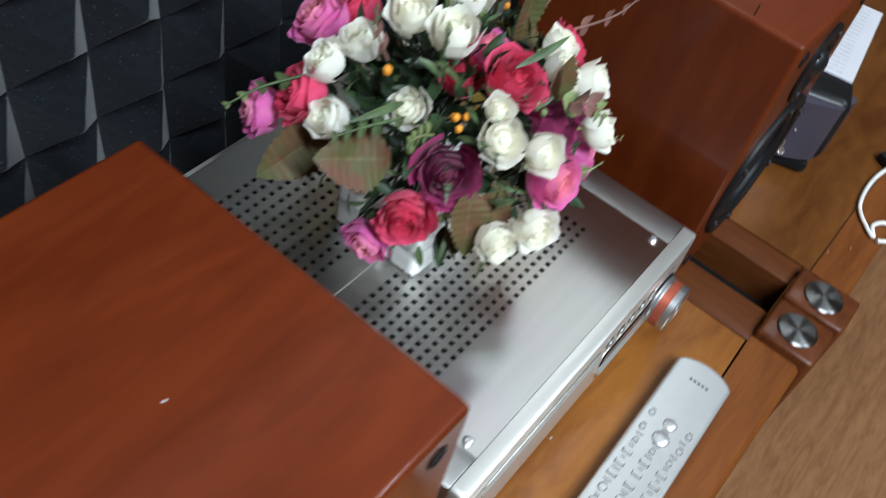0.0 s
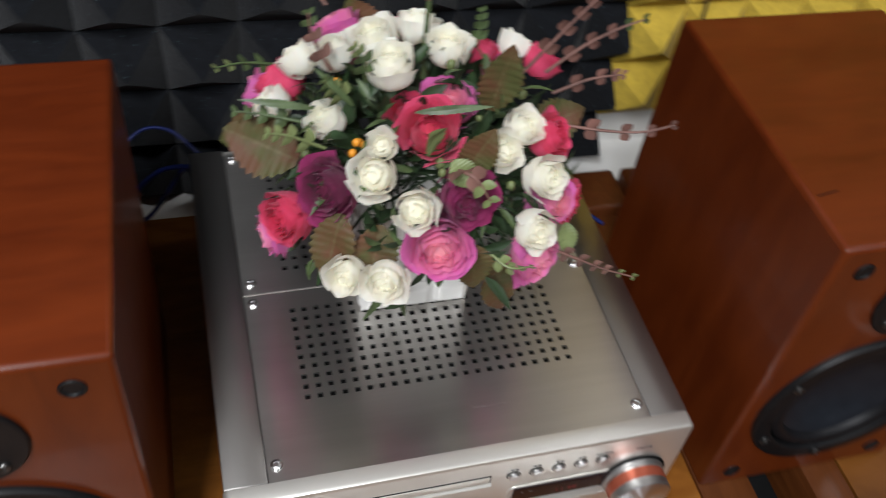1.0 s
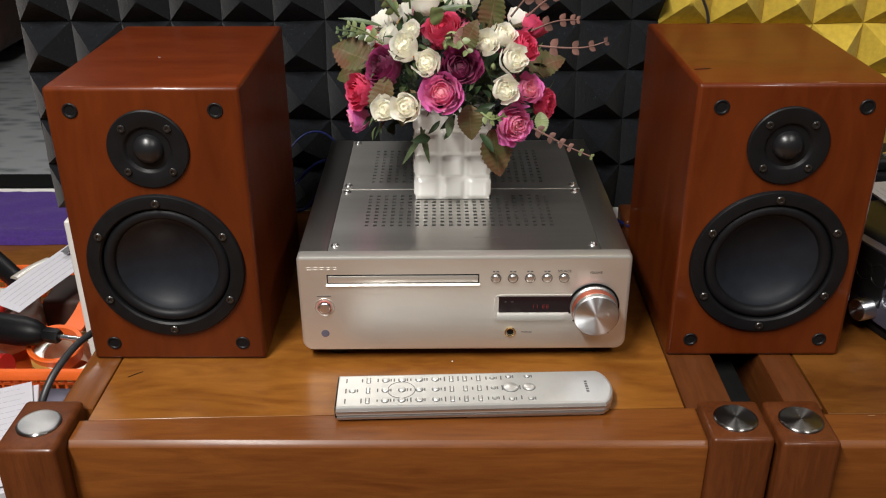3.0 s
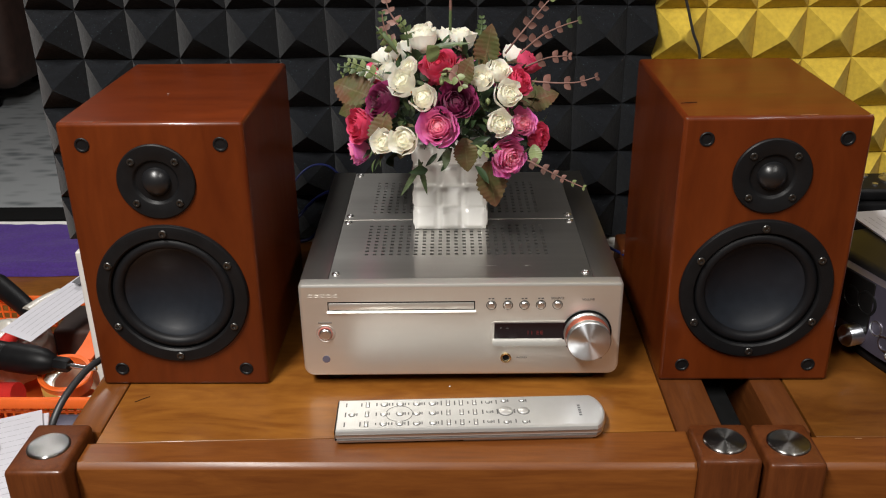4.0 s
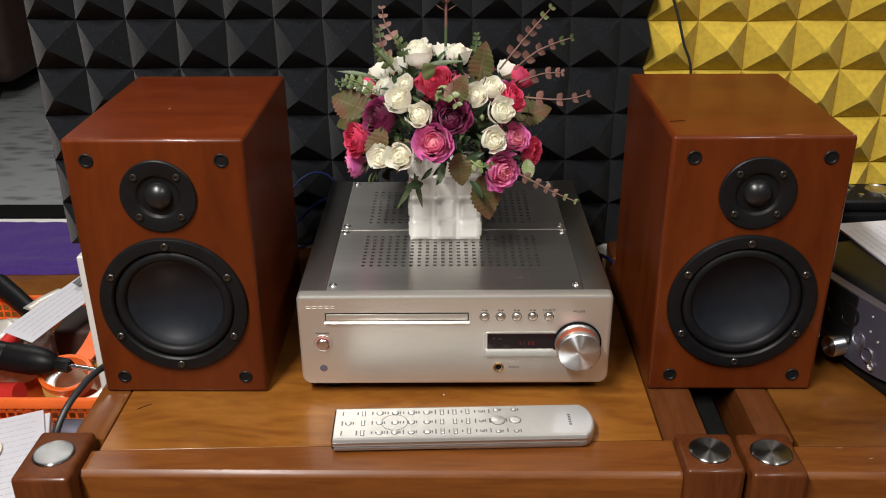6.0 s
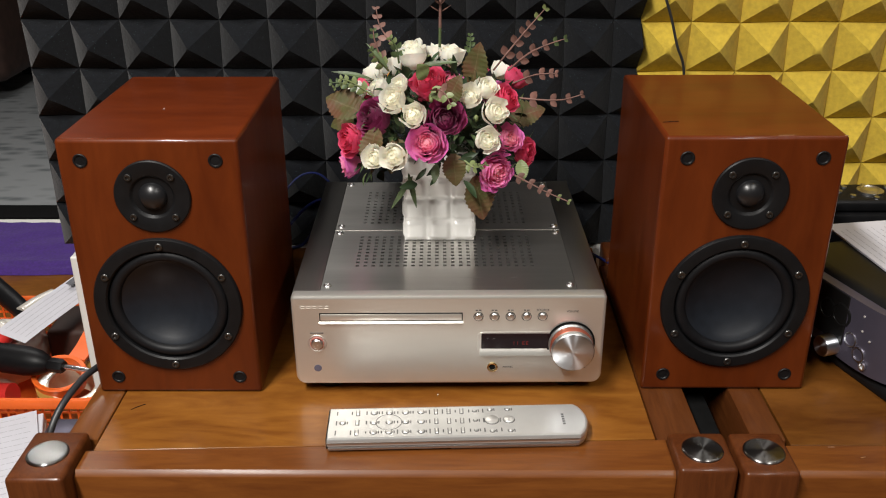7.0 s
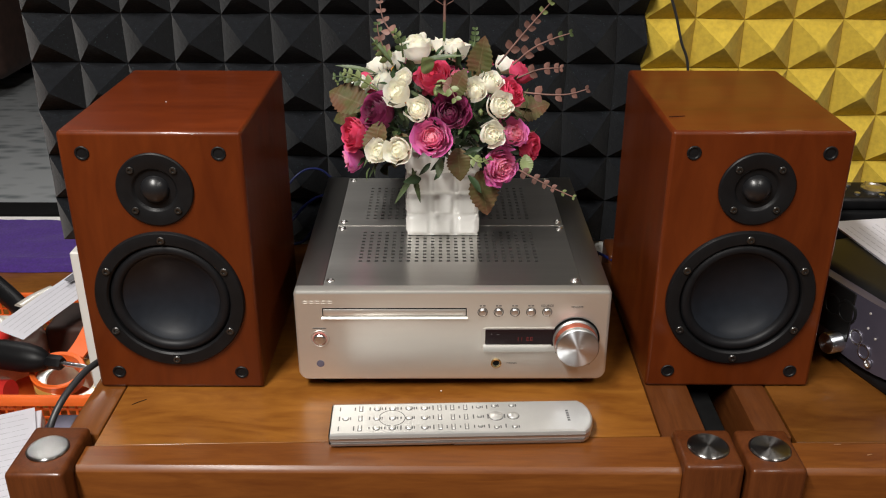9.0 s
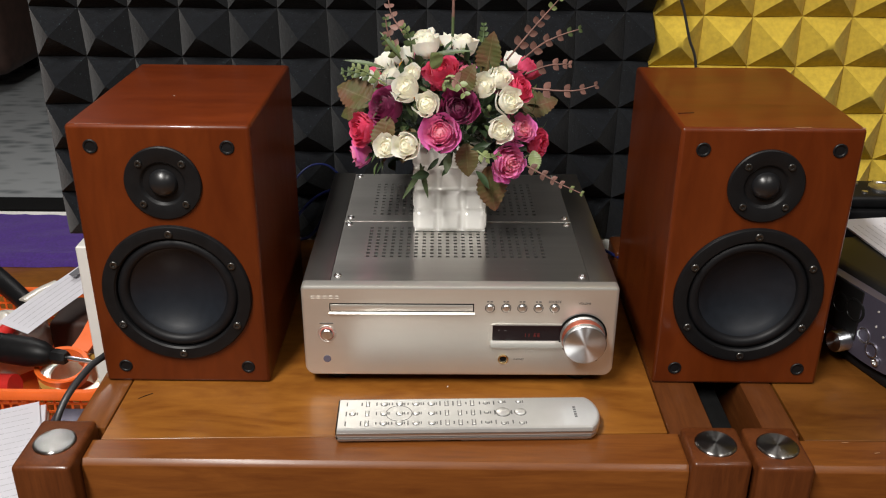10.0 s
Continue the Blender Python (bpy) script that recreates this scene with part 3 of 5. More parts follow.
    # terminals behind
    part("terminal_plate", boxed((-0.03, d, 0.05), (0.03, d + 0.003, 0.11), 0.001), M_BLACK, t)
    return t


loudspeaker((-0.2685, 0.002, 0.0003), "cherry-wood bookshelf speaker on the bench beside the drill basket")
loudspeaker((0.2740, 0.008, 0.0003), "cherry-wood bookshelf speaker standing across two benches")


# ---- receiver ----
def holed_plate(bm, x0, x1, y0, y1, z, xs, ys, hole, thick):
    """A sheet with a regular field of square holes cut through."""
    gx = [x0] + [v for c in xs for v in (c - hole / 2, c + hole / 2)] + [x1]
    gy = [y0] + [v for c in ys for v in (c - hole / 2, c + hole / 2)] + [y1]
    grid = [[bm.verts.new((x, y, z)) for y in gy] for x in gx]
    low = {}

    def under(i, j):
        if (i, j) not in low:
            low[i, j] = bm.verts.new((gx[i], gy[j], z - thick))
        return low[i, j]

    for i in range(len(gx) - 1):
        for j in range(len(gy) - 1):
            q = [(i, j), (i + 1, j), (i + 1, j + 1), (i, j + 1)]
            if i % 2 and j % 2:
                for a, b in zip(q, q[1:] + q[:1]):
                    bm.faces.new([grid[a[0]][a[1]], grid[b[0]][b[1]], under(*b), under(*a)])
            else:
                bm.faces.new([grid[a][b] for a, b in q])
    nx, ny = len(gx) - 1, len(gy) - 1
    rim = [(i, 0) for i in range(nx)] + [(nx, j) for j in range(ny)] + [(i, ny) for i in range(nx, 0, -1)] + [(0, j) for j in range(ny, 0, -1)]
    for a, b in zip(rim, rim[1:] + rim[:1]):
        bm.faces.new([grid[a[0]][a[1]], grid[b[0]][b[1]], under(*b), under(*a)])
    return bm


def receiver():
    t = thing("compact_receiver", (0, 0, 0.0003), "silver compact disc receiver with a volume knob", "receiver", "", 0.6)
    H = 0.1095
    # chassis with raised side rails
    part("chassis", boxed((-0.1445, 0.012, 0.010), (0.1445, 0.304, H - 0.004), 0.001, 1), M_DARK, t, "black chassis seen through the vents")
    for s in (-1, 1):
        lo, hi = sorted((s * 0.1242, s * 0.1505))
        part("side_panel", boxed((lo, 0.0125, 0.011), (hi, 0.309, H + 0.0002), 0.0010, 2), M_RAILMETAL, t)
    part("rear_panel", boxed((-0.1244, 0.3045, 0.011), (0.1244, 0.3085, H - 0.001), 0.0005, 1), M_SILVER, t)
    # front panel
    outline = rounded_rect(0.302, 0.0985, (0.010, 0.010, 0.004, 0.004))
    part("front_panel", plate(bmesh.new(), outline, 0.012, 0.0028, Matrix.Translation((0, 0.012, 0.0612)) @ FRONT), M_SILVER, t, "champagne silver aluminium front")
    # perforated top plates
    xs = [-0.0925 + 0.0081 * k for k in range(23)]
    front = part("top_plate", holed_plate(bmesh.new(), -0.1238, 0.1238, 0.0125, 0.1565, H, xs, [0.068 + 0.0079 * k for k in range(10)], 0.0036, 0.0015), M_TOPMETAL, t, "brushed silver top plate with square vents", 0)
    rear = part("top_plate", holed_plate(bmesh.new(), -0.1238, 0.1238, 0.1578, 0.3040, H, xs, [0.178 + 0.0092 * k for k in range(11)], 0.0036, 0.0015), M_TOPMETAL, t, "brushed silver rear top plate with square vents", 0)
    part("seam_strip", boxed((-0.1238, 0.1566, H - 0.002), (0.1238, 0.1577, H + 0.0003)), M_SILVER, t, "bright seam")
    for x in (-0.118, 0.118):
        for y, p in ((0.0235, front), (0.1490, front), (0.1670, rear), (0.2965, rear)):
            bm = turned([(0.0038, 0), (0.0038, 0.0010), (0.0030, 0.0019), (0.0018, 0.0022), (0.0014, 0.0013), (0, 0.0013)], (x, y, H), "z", 18)
            part("screw", bm, M_CHROME, t, "chrome screw")
    # pale maker's mark on the top, as bars
    bm = bmesh.new()
    for k in range(5):
        box(bm, (0.010 + k * 0.0052, 0.0405, H), (0.0138 + k * 0.0052, 0.0436, H + 0.0001))
    part("top_mark", bm, M_TOPMETAL, t)
    part("top_mark", boxed((0.062, 0.040, H), (0.068, 0.0440, H + 0.0001)), M_TOPMETAL, t)
    # disc tray
    part("tray_slot", boxed((-0.1245, -0.0002, 0.0832), (0.0135, 0.004, 0.0925), 0.0003, 1), M_DARK, t, "dark slot round the disc tray")
    part("disc_tray", boxed((-0.1234, -0.0009, 0.0844), (0.0124, 0.004, 0.0912), 0.0005, 2), M_SILVER, t)
    part("tray_lip", lip_bar(-0.1250, 0.0140, 0.0807, 0.0829, 0.0018), M_SILVER, t)
    # maker's mark as bars
    bm = bmesh.new()
    for k in range(5):
        x = -0.1425 + k * 0.0058
        box(bm, (x, -0.0004, 0.0970), (x + 0.0042, 0.001, 0.0977))
        box(bm, (x, -0.0004, 0.0993), (x + 0.0042, 0.001, 0.1000))
        box(bm, (x, -0.0004, 0.0970), (x + 0.0009, 0.001, 0.1000))
    part("maker_mark", bm, M_PRINT_PALE, t, "pale raised mark")
    # power button, sensor
    part("power_ring", turned([(0.0092, 0), (0.0088, 0.0003), (0.0074, -0.0012), (0.0068, -0.0012), (0, -0.0014)], (-0.128, -0.0004, 0.0592), "-y", 32), M_SILVER, t)
    pb = part("power_button", turned([(0.0054, -0.001), (0.0054, 0.0028), (0.0045, 0.0038), (0, 0.0042)], (-0.128, 0, 0.0592), "-y", 28), M_CHROME, t)
    part("power_lens", turned([(0.0067, -0.001), (0.0067, 0.0013), (0.0061, 0.0015)], (-0.128, 0, 0.0592), "-y", 28), M_REDGLOW, pb, "reddish translucent ring")
    part("sensor", turned([(0.0038, -0.001), (0.0038, 0.0003), (0, 0.0005)], (-0.129, 0, 0.0308), "-y", 20), M_SENSOR, t, "dark remote sensor window")
    part("print_bar", boxed((-0.1345, -0.0003, 0.0700), (-0.1215, 0.001, 0.0709)), M_PRINT, t)
    # five buttons with print above
    for k in range(5):
        x = 0.0285 + 0.0154 * k
        # The well is coloured black for the ring of shadow round its button.
        part("button_well", turned([(0.0048, 0), (0.0044, 0.0002), (0.0040, -0.0008), (0, -0.0008)], (x, -0.0003, 0.0880), "-y", 24), M_DARK, t)
        part("button", turned([(0.0038, -0.001), (0.0038, 0.0016), (0.0030, 0.0025), (0, 0.0028)], (x, 0, 0.0880), "-y", 24), M_CHROME, t)
        if k < 4:
            bm = boxed((x - 0.0028, -0.0003, 0.0942), (x - 0.0008, 0.001, 0.0953))
            box(bm, (x + 0.0002, -0.0003, 0.0942), (x + 0.0026, 0.001, 0.0953))
            part("print_bar", bm, M_PRINT, t)
    lettering("SOURCE", 0.0032, M_PRINT, t, pose(0.0901, -0.0003, 0.0948, 90))
    lettering("VOLUME", 0.0030, M_PRINT, t, pose(0.1185, -0.0003, 0.0932, 90))
    lettering("PHONES", 0.0026, M_PRINT, t, pose(0.0580, -0.0003, 0.0312, 90))
    part("print_bar", boxed((0.1235, -0.0003, 0.0296), (0.1345, 0.001, 0.0306)), M_PRINT, t)
    # display in its trough
    bezel = [(x, y) for x, y in rounded_rect(0.092, 0.0262, (0.006, 0.001, 0.001, 0.006))]
    part("display_trough", plate(bmesh.new(), bezel, 0.0008, 0.0004, Matrix.Translation((0.0735, 0.0002, 0.0578)) @ FRONT), M_SILVER, t, "recessed silver bezel")
    d = part("display", boxed((0.0315, -0.0018, 0.0530), (0.1040, 0.002, 0.0692), 0.0004, 1), M_GLASS, t, "dark glossy display window")
    part("display_lip", lip_bar(0.0300, 0.1040, 0.0462, 0.0526, 0.0042), M_SILVER, t)
    bm = bmesh.new()
    for k in range(4):
        x = 0.0630 + 0.0036 * k + (0.0012 if k > 1 else 0)
        box(bm, (x, -0.00195, 0.0574), (x + 0.0005, -0.0018, 0.0612))
        if k > 1:
            for z in (0.0574, 0.0590, 0.0607):
                box(bm, (x + 0.0005, -0.00195, z), (x + 0.0022, -0.0018, z + 0.0005))
    part("digits", bm, M_SEGMENT, d, "dim red display digits")
    bm = boxed((0.0370, -0.00195, 0.0640), (0.0382, -0.0018, 0.0652))
    box(bm, (0.0425, -0.00195, 0.0640), (0.0450, -0.0018, 0.0646))
    part("indicator", bm, M_PRINT, d)
    # headphone jack
    part("headphone_jack", turned([(0.0052, -0.0005), (0.0052, 0.0010), (0.0046, 0.0014), (0.0036, 0.0012), (0.0033, -0.0003), (0, -0.0004)], (0.0428, 0, 0.0312), "-y", 28), M_GOLD, t, "gold-rimmed headphone socket")
    part("jack_hole", turned([(0.0032, -0.0002), (0, 0.0001)], (0.0428, -0.0002, 0.0312), "-y", 20), M_DARK, t)
    # volume knob
    kx, kz = 0.1185, 0.0585
    # Matt black ring stands for the shadow in the recess round the knob.
    part("knob_well", turned([(0.0236, -0.0005), (0.0236, 0.0004), (0.0215, 0.0004)], (kx, -0.0010, kz), "-y", 64), M_DARK, t, "dark ring for the shade in the gap round the knob")
    k = part("volume_knob", turned([(0.0218, 0), (0.0218, 0.0030), (0.0207, 0.0042), (0.0207, 0.0062)], (kx, -0.0003, kz), "-y", 64), M_KNOBSIDE, t, "bright metal volume knob")
    part("ring", turned([(0.0203, 0.0058), (0.0208, 0.0062), (0.0208, 0.0128), (0.0203, 0.0132)], (kx, 0, kz), "-y", 64), M_COPPER, k, "copper-red ring")
    part("barrel", turned([(0.0202, 0.0130), (0.0206, 0.0134), (0.0206, 0.0184), (0.0198, 0.0192)], (kx, 0, kz), "-y", 64), M_KNOBSIDE, k)
    face = part("face", turned([(0.0198, 0), (0.0192, 0.0003), (0, 0.0003)], (0, 0, 0), "-y", 64), M_SPUN_Y, k, "turned face")
    face.matrix_basis = pose(kx, -0.0192, kz)
    # feet
    for x in (-0.12, 0.12):
        for y in (0.03, 0.275):
            part("foot", turned([(0, 0), (0.016, 0), (0.018, 0.003), (0.018, 0.0102), (0, 0.0102)], (x, y, 0), "z", 24), M_BLACK, t)
    return t


receiver()


# ---- remote control ----
def remote():
    t = thing("remote_control", (0.0090, -0.0680, 0.0003), "slim silver remote control lying on the bench", "remote control", "", 2.2)
    L, W = 0.240, 0.049
    outline = []
    for k in range(11):
        a = radians(-40 + 80 * k / 10)
        outline.append((L / 2 + 0.0381 * (math.cos(a) - 1), W / 2 * math.sin(a) / math.sin(radians(40))))
    outline = [(-L / 2, -W / 2), (L / 2 - 0.0105, -W / 2)] + outline[1:-1] + [(L / 2 - 0.0105, W / 2), (-L / 2, W / 2)]
    low = [(x * 0.992, y * 0.955) for x, y in outline]
    bulge = [(0.052 + x * 0.50, y * 0.84) for x, y in outline]
    part("battery_cover", plate(bmesh.new(), bulge, 0.0042, 0.0004, Matrix()), M_REMOTE, t)
    part("lower_shell", plate(bmesh.new(), low, 0.0046, 0.0016, Matrix.Translation((0, 0, 0.0030))), M_REMOTE, t)
    part("seam", plate(bmesh.new(), [(x * 0.986, y * 0.92) for x, y in outline], 0.0016, 0.0002, Matrix.Translation((0, 0, 0.0070))), M_DARK, t, "dark seam between the shells")
    part("upper_shell", plate(bmesh.new(), outline, 0.0078, 0.0024, Matrix.Translation((0, 0, 0.0081))), M_REMOTE, t, "satin silver top shell")
    # Chrome strips added to give the two highlight bands along the shell edges.
    part("edge_trim", plate(bmesh.new(), [(x * 1.002, y * 1.016) for x, y in outline], 0.0022, 0.0009, Matrix.Translation((0, 0, 0.0100))), M_CHROME, t, "bright metal strip added for the edge highlight")
    part("edge_trim", plate(bmesh.new(), [(x * 0.996, y * 0.985) for x, y in outline], 0.0018, 0.0008, Matrix.Translation((0, 0, 0.0042))), M_CHROME, t, "bright metal strip added for the edge highlight")
    part("end_window", boxed((-L / 2 - 0.0012, -W / 2 + 0.001, 0.0045), (-L / 2 + 0.001, W / 2 - 0.001, 0.0150), 0.001), M_PIANO, t, "black infrared window")
    top = 0.0159
    rows = (0.0150, 0.0, -0.0150)
    x_of = lambda z: -0.1190 + (z - 182) * 0.000275

    def knob(x, y, r, h=0.0013, name="button"):
        if r < 0.004:
            part("print_bar", boxed((x + r + 0.0012, y - 0.0020, top - 0.0001), (x + r + 0.0023, y + 0.0020, top + 0.0001)), M_PRINT, t)
        part("button_gap", turned([(r + 0.0007, -0.0005), (r + 0.0007, 0.00012), (0, 0.00012)], (x, y, top), "z", 16), M_PRINT, t)
        part(name, turned([(r, -0.001), (r, h * 0.6), (r * 0.8, h), (0, h * 1.15)], (x, y, top), "z", 16), M_BUTTON, t)

    def key(x, y):
        part("key_gap", boxed((x - 0.0019, y - 0.0042, top - 0.001), (x + 0.0019, y + 0.0042, top + 0.00012)), M_PRINT, t)
        part("key", boxed((x - 0.0013, y - 0.0036, top - 0.001), (x + 0.0013, y + 0.0036, top + 0.0011), 0.0005, 1), M_BUTTON, t)

    knob(x_of(226), 0.0, 0.0026)
    for z in (275, 540, 583, 627):
        for y in rows:
            key(x_of(z), y)
    for z in (330, 382, 437, 489):
        for y in rows:
            knob(x_of(z), y, 0.0029)
    for y in rows:
        knob(x_of(672), y, 0.0018)
    for z in (725, 785):
        knob(x_of(z), 0.0165, 0.0021)
        knob(x_of(z), -0.0165, 0.0021)
    knob(x_of(727), 0.0, 0.0064, 0.0018, "dial_button")
    knob(x_of(785), 0.0, 0.0050, 0.0018, "dial_button")
    ring = bmesh.new()
    lathe(ring, [(0.0122, 0.0001), (0.0122, 0.00025), (0.0116, 0.00025), (0.0116, 0.0001)], (x_of(380), 0, top - 0.0001), "z", 40)
    part("printed_ring", ring, M_PRINT, t)
    bm = bmesh.new()
    rnd = random.Random(5)
    for z in (205, 255, 305, 357, 410, 462, 518, 562, 606, 652, 700, 756):
        for y in rows:
            if rnd.random() < 0.8:
                l = 0.0016 + 0.002 * rnd.random()
                box(bm, (x_of(z) - 0.0006, y - l, top - 0.0001), (x_of(z) + 0.0006, y + l, top + 0.00008))
    for k in range(5):
        box(bm, (0.0960, -0.009 + k * 0.0036, top - 0.0001), (0.0985, -0.0065 + k * 0.0036, top + 0.00008))
    tagged(part("printed_mark", bm, M_PRINT, t, "tiny grey printed marks"), kind="stuff")
    return t


remote()


# ---- vase ----
def vase():
    t = thing("vase", (-0.0105, 0.1655, 0.1101), "white glazed square vase with padded squares on it", "vase")
    w, h = 0.0775, 0.094
    part("inner_wall", boxed((-w / 2 + 0.004, -w / 2 + 0.004, 0.0006), (w / 2 - 0.004, w / 2 - 0.004, h - 0.004), 0.004, 2), M_CERAMIC, t)
    n, rows, s = 3, 4, 14
    cw, ch = w / n, h / rows

    def swell(q):
        """Height of a pad across one square: flat on top, rolling down into a wide groove."""
        e = min(1.0, (1 - abs(2 * q - 1)) / 0.42)
        return e * e * (3 - 2 * e)

    for side in range(4):
        bm = bmesh.new()
        m = pose(0, 0, 0, 0, 0, 90 * side)
        lat = []
        for a in range(n * s + 1):
            row = []
            for b in range(rows * s + 1):
                u, v = a / s, b / s
                puff = swell(u % 1.0) * swell(v % 1.0)
                edge = 0.0020 if a in (0, n * s) else 0.0
                x = (-w / 2 + u * cw) * (1 - edge / w)
                row.append(bm.verts.new(m @ Vector((x * 0.985, -w / 2 + 0.0032 - 0.0036 * puff, 0.0004 + v * ch))))
            lat.append(row)
        for a in range(n * s):
            for b in range(rows * s):
                bm.faces.new([lat[a][b], lat[a + 1][b], lat[a + 1][b + 1], lat[a][b + 1]])
        part("padded_wall", bm, M_CERAMIC, t, "", 80)
    return t


vase()


# ---- bouquet ----
def frame_on(normal, spin=0.0):
    return Vector(normal).to_track_quat("Z", "Y").to_matrix().to_4x4() @ pose(0, 0, 0, 0, 0, spin)


def rose_mesh(name, material, seed, petals=17, openness=1.0):
    """A cloth rose of unit radius, opening along +z: petals on ever wider shells, their lips turned out."""
    rnd = random.Random(seed)
    bm = bmesh.new()
    nu, nv = 8, 7
    for i in range(petals):
        q = i / (petals - 1)
        turn = i * 2.25 + rnd.uniform(-0.25, 0.25)
        shell = 0.13 + 0.74 * q ** 0.85
        half = 1.15 - (0.35 if openness > 0.85 else 0.15) * q + rnd.uniform(-0.06, 0.1)
        tip = radians(26 + 44 * q * openness + rnd.uniform(-6, 6))
        curl = (0.30 + 0.22 * q * openness) * rnd.uniform(0.8, 1.2)
        lat = []
        for b in range(nv):
            v = b / (nv - 1)
            row = []
            for a in range(nu):
                u = 2 * a / (nu - 1) - 1
                wide = half * (0.5 + 0.5 * math.sin(min(1, v * 1.3) * math.pi / 2))
                th = radians(150) + (tip + 0.10 * u * u * v - radians(150)) * v
                lip = max(0.0, v - 0.68) / 0.32
                rho = shell * (1 + 0.05 * math.sin(5 * u + 1.3 * i + seed) * v) + curl * 0.5 * lip ** 1.5 * (1 - 0.3 * u * u) + 0.05 * lip * math.sin(6 * u + 2.1 * i)
                ang = turn + u * wide
                r, z = rho * math.sin(th), rho * math.cos(th) * 0.95 + 0.30 * (1 - q) - 0.25 * curl * lip ** 2 + 0.045 * lip * math.sin(4.3 * u + 1.1 * i + seed)
                row.append(bm.verts.new((r * math.cos(ang), r * math.sin(ang), z)))
            lat.append(row)
        for b in range(nv - 1):
            for a in range(nu - 1):
                bm.faces.new([lat[b][a], lat[b][a + 1], lat[b + 1][a + 1], lat[b + 1][a]])
    # the closed heart that fills the gaps between the petals
    lathe(bm, [(0, -0.75), (0.40, -0.55), (0.56, -0.15), (0.48, 0.12), (0.30, 0.26), (0.12, 0.34), (0, 0.30)], seg=14)
    dyes = [v.co.to_2d().length for v in bm.verts]
    me = bpy.data.meshes.new(name)
    for f in bm.faces:
        f.smooth = True
    bm.to_mesh(me)
    bm.free()
    layer = me.attributes.new("dye", "FLOAT", "POINT")
    for n, q in enumerate(dyes):
        layer.data[n].value = min(1.0, q)
    me.materials.append(material)
    return me


def leaf_into(bm, m, length, width, fold=0.25, droop=0.25, teeth=0.0, n=9, across=(-1, -0.5, 0, 0.5, 1)):
    """A leaf blade along +y of m, folded on its midrib and bent down along its length."""
    rows = []
    vein = bm.verts.layers.float.get("vein") or bm.verts.layers.float.new("vein")
    for k in range(n + 1):
        v = k / n
        half = width * 0.5 * math.sin(math.pi * min(1, v * 0.97 + 0.03)) ** 0.8 * (1.15 - 0.35 * v)
        if teeth and k % 4 > 1:
            half *= 1 - teeth
        y, z = length * v, -droop * length * v * v
        rows.append([bm.verts.new(m @ Vector((s * half, y, z + fold * half * abs(s) + 0.06 * half * math.sin(9 * v + 2 * s) - (0.03 * half * (k % 4 > 1) * (0.3 + abs(s)) if teeth else 0)))) for s in across])
        for s, vert in zip(across, rows[-1]):
            side = (v * 6.5 - abs(s) * 1.6) % 1.0
            vert[vein] = max(1.0 if s == 0 else 0.0, 1 - abs(side - 0.5) * 5.0)
    for a, b in zip(rows, rows[1:]):
        for k in range(len(across) - 1):
            bm.faces.new([a[k], a[k + 1], b[k + 1], b[k]])


C0 = Vector((-0.012, 0.150, 0.215))
RAD = Vector((0.094, 0.086, 0.088))


def outward(p):
    d = Vector(p) - C0
    return Vector((d.x / RAD.x ** 2, d.y / RAD.y ** 2, d.z / RAD.z ** 2)).normalized()


bouquet = thing("flower_bouquet", (-0.0105, 0.1655, 0.196), "artificial bouquet of white, pink, plum and red roses", "bouquet")
INV = bouquet.matrix_world.inverted()
WHITE = [(-0.053, 0.090, 0.277, 0.0135), (-0.034, 0.072, 0.266, 0.0125), (-0.052, 0.055, 0.232, 0.0130), (-0.071, 0.066, 0.226, 0.0120), (0.020, 0.099, 0.277, 0.0120), (0.037, 0.113, 0.281, 0.0118), (0.045, 0.088, 0.265, 0.0132), (0.036, 0.069, 0.242, 0.0127), (-0.035, 0.145, 0.307, 0.0145), (0.002, 0.162, 0.303, 0.0140), (-0.079, 0.196, 0.277, 0.0125), (-0.060, 0.189, 0.286, 0.0125), (-0.072, 0.141, 0.275, 0.0118), (-0.099, 0.175, 0.260, 0.0120), (-0.039, 0.171, 0.306, 0.0138), (-0.010, 0.192, 0.299, 0.0132), (0.056, 0.194, 0.279, 0.0112), (-0.048, 0.099, 0.289, 0.0085)]
PLUM = [(-0.078, 0.103, 0.256, 0.0178), (-0.004, 0.078, 0.262, 0.0178), (-0.052, 0.218, 0.268, 0.0120)]
PINK = [(-0.021, 0.061, 0.243, 0.0170), (0.059, 0.095, 0.236, 0.0152), (0.048, 0.076, 0.207, 0.0168), (-0.108, 0.130, 0.196, 0.0140), (0.000, 0.142, 0.281, 0.0160), (-0.054, 0.230, 0.277, 0.0165), (-0.102, 0.232, 0.230, 0.0150), (0.052, 0.222, 0.250, 0.0150)]
RED = [(-0.102, 0.110, 0.230, 0.0158), (-0.020, 0.107, 0.291, 0.0170), (0.059, 0.115, 0.272, 0.0136), (0.074, 0.182, 0.277, 0.0126), (0.080, 0.114, 0.215, 0.0128), (-0.094, 0.206, 0.257, 0.0165), (-0.028, 0.222, 0.278, 0.0150), (-0.024, 0.139, 0.276, 0.0135), (0.030, 0.187, 0.287, 0.0118)]
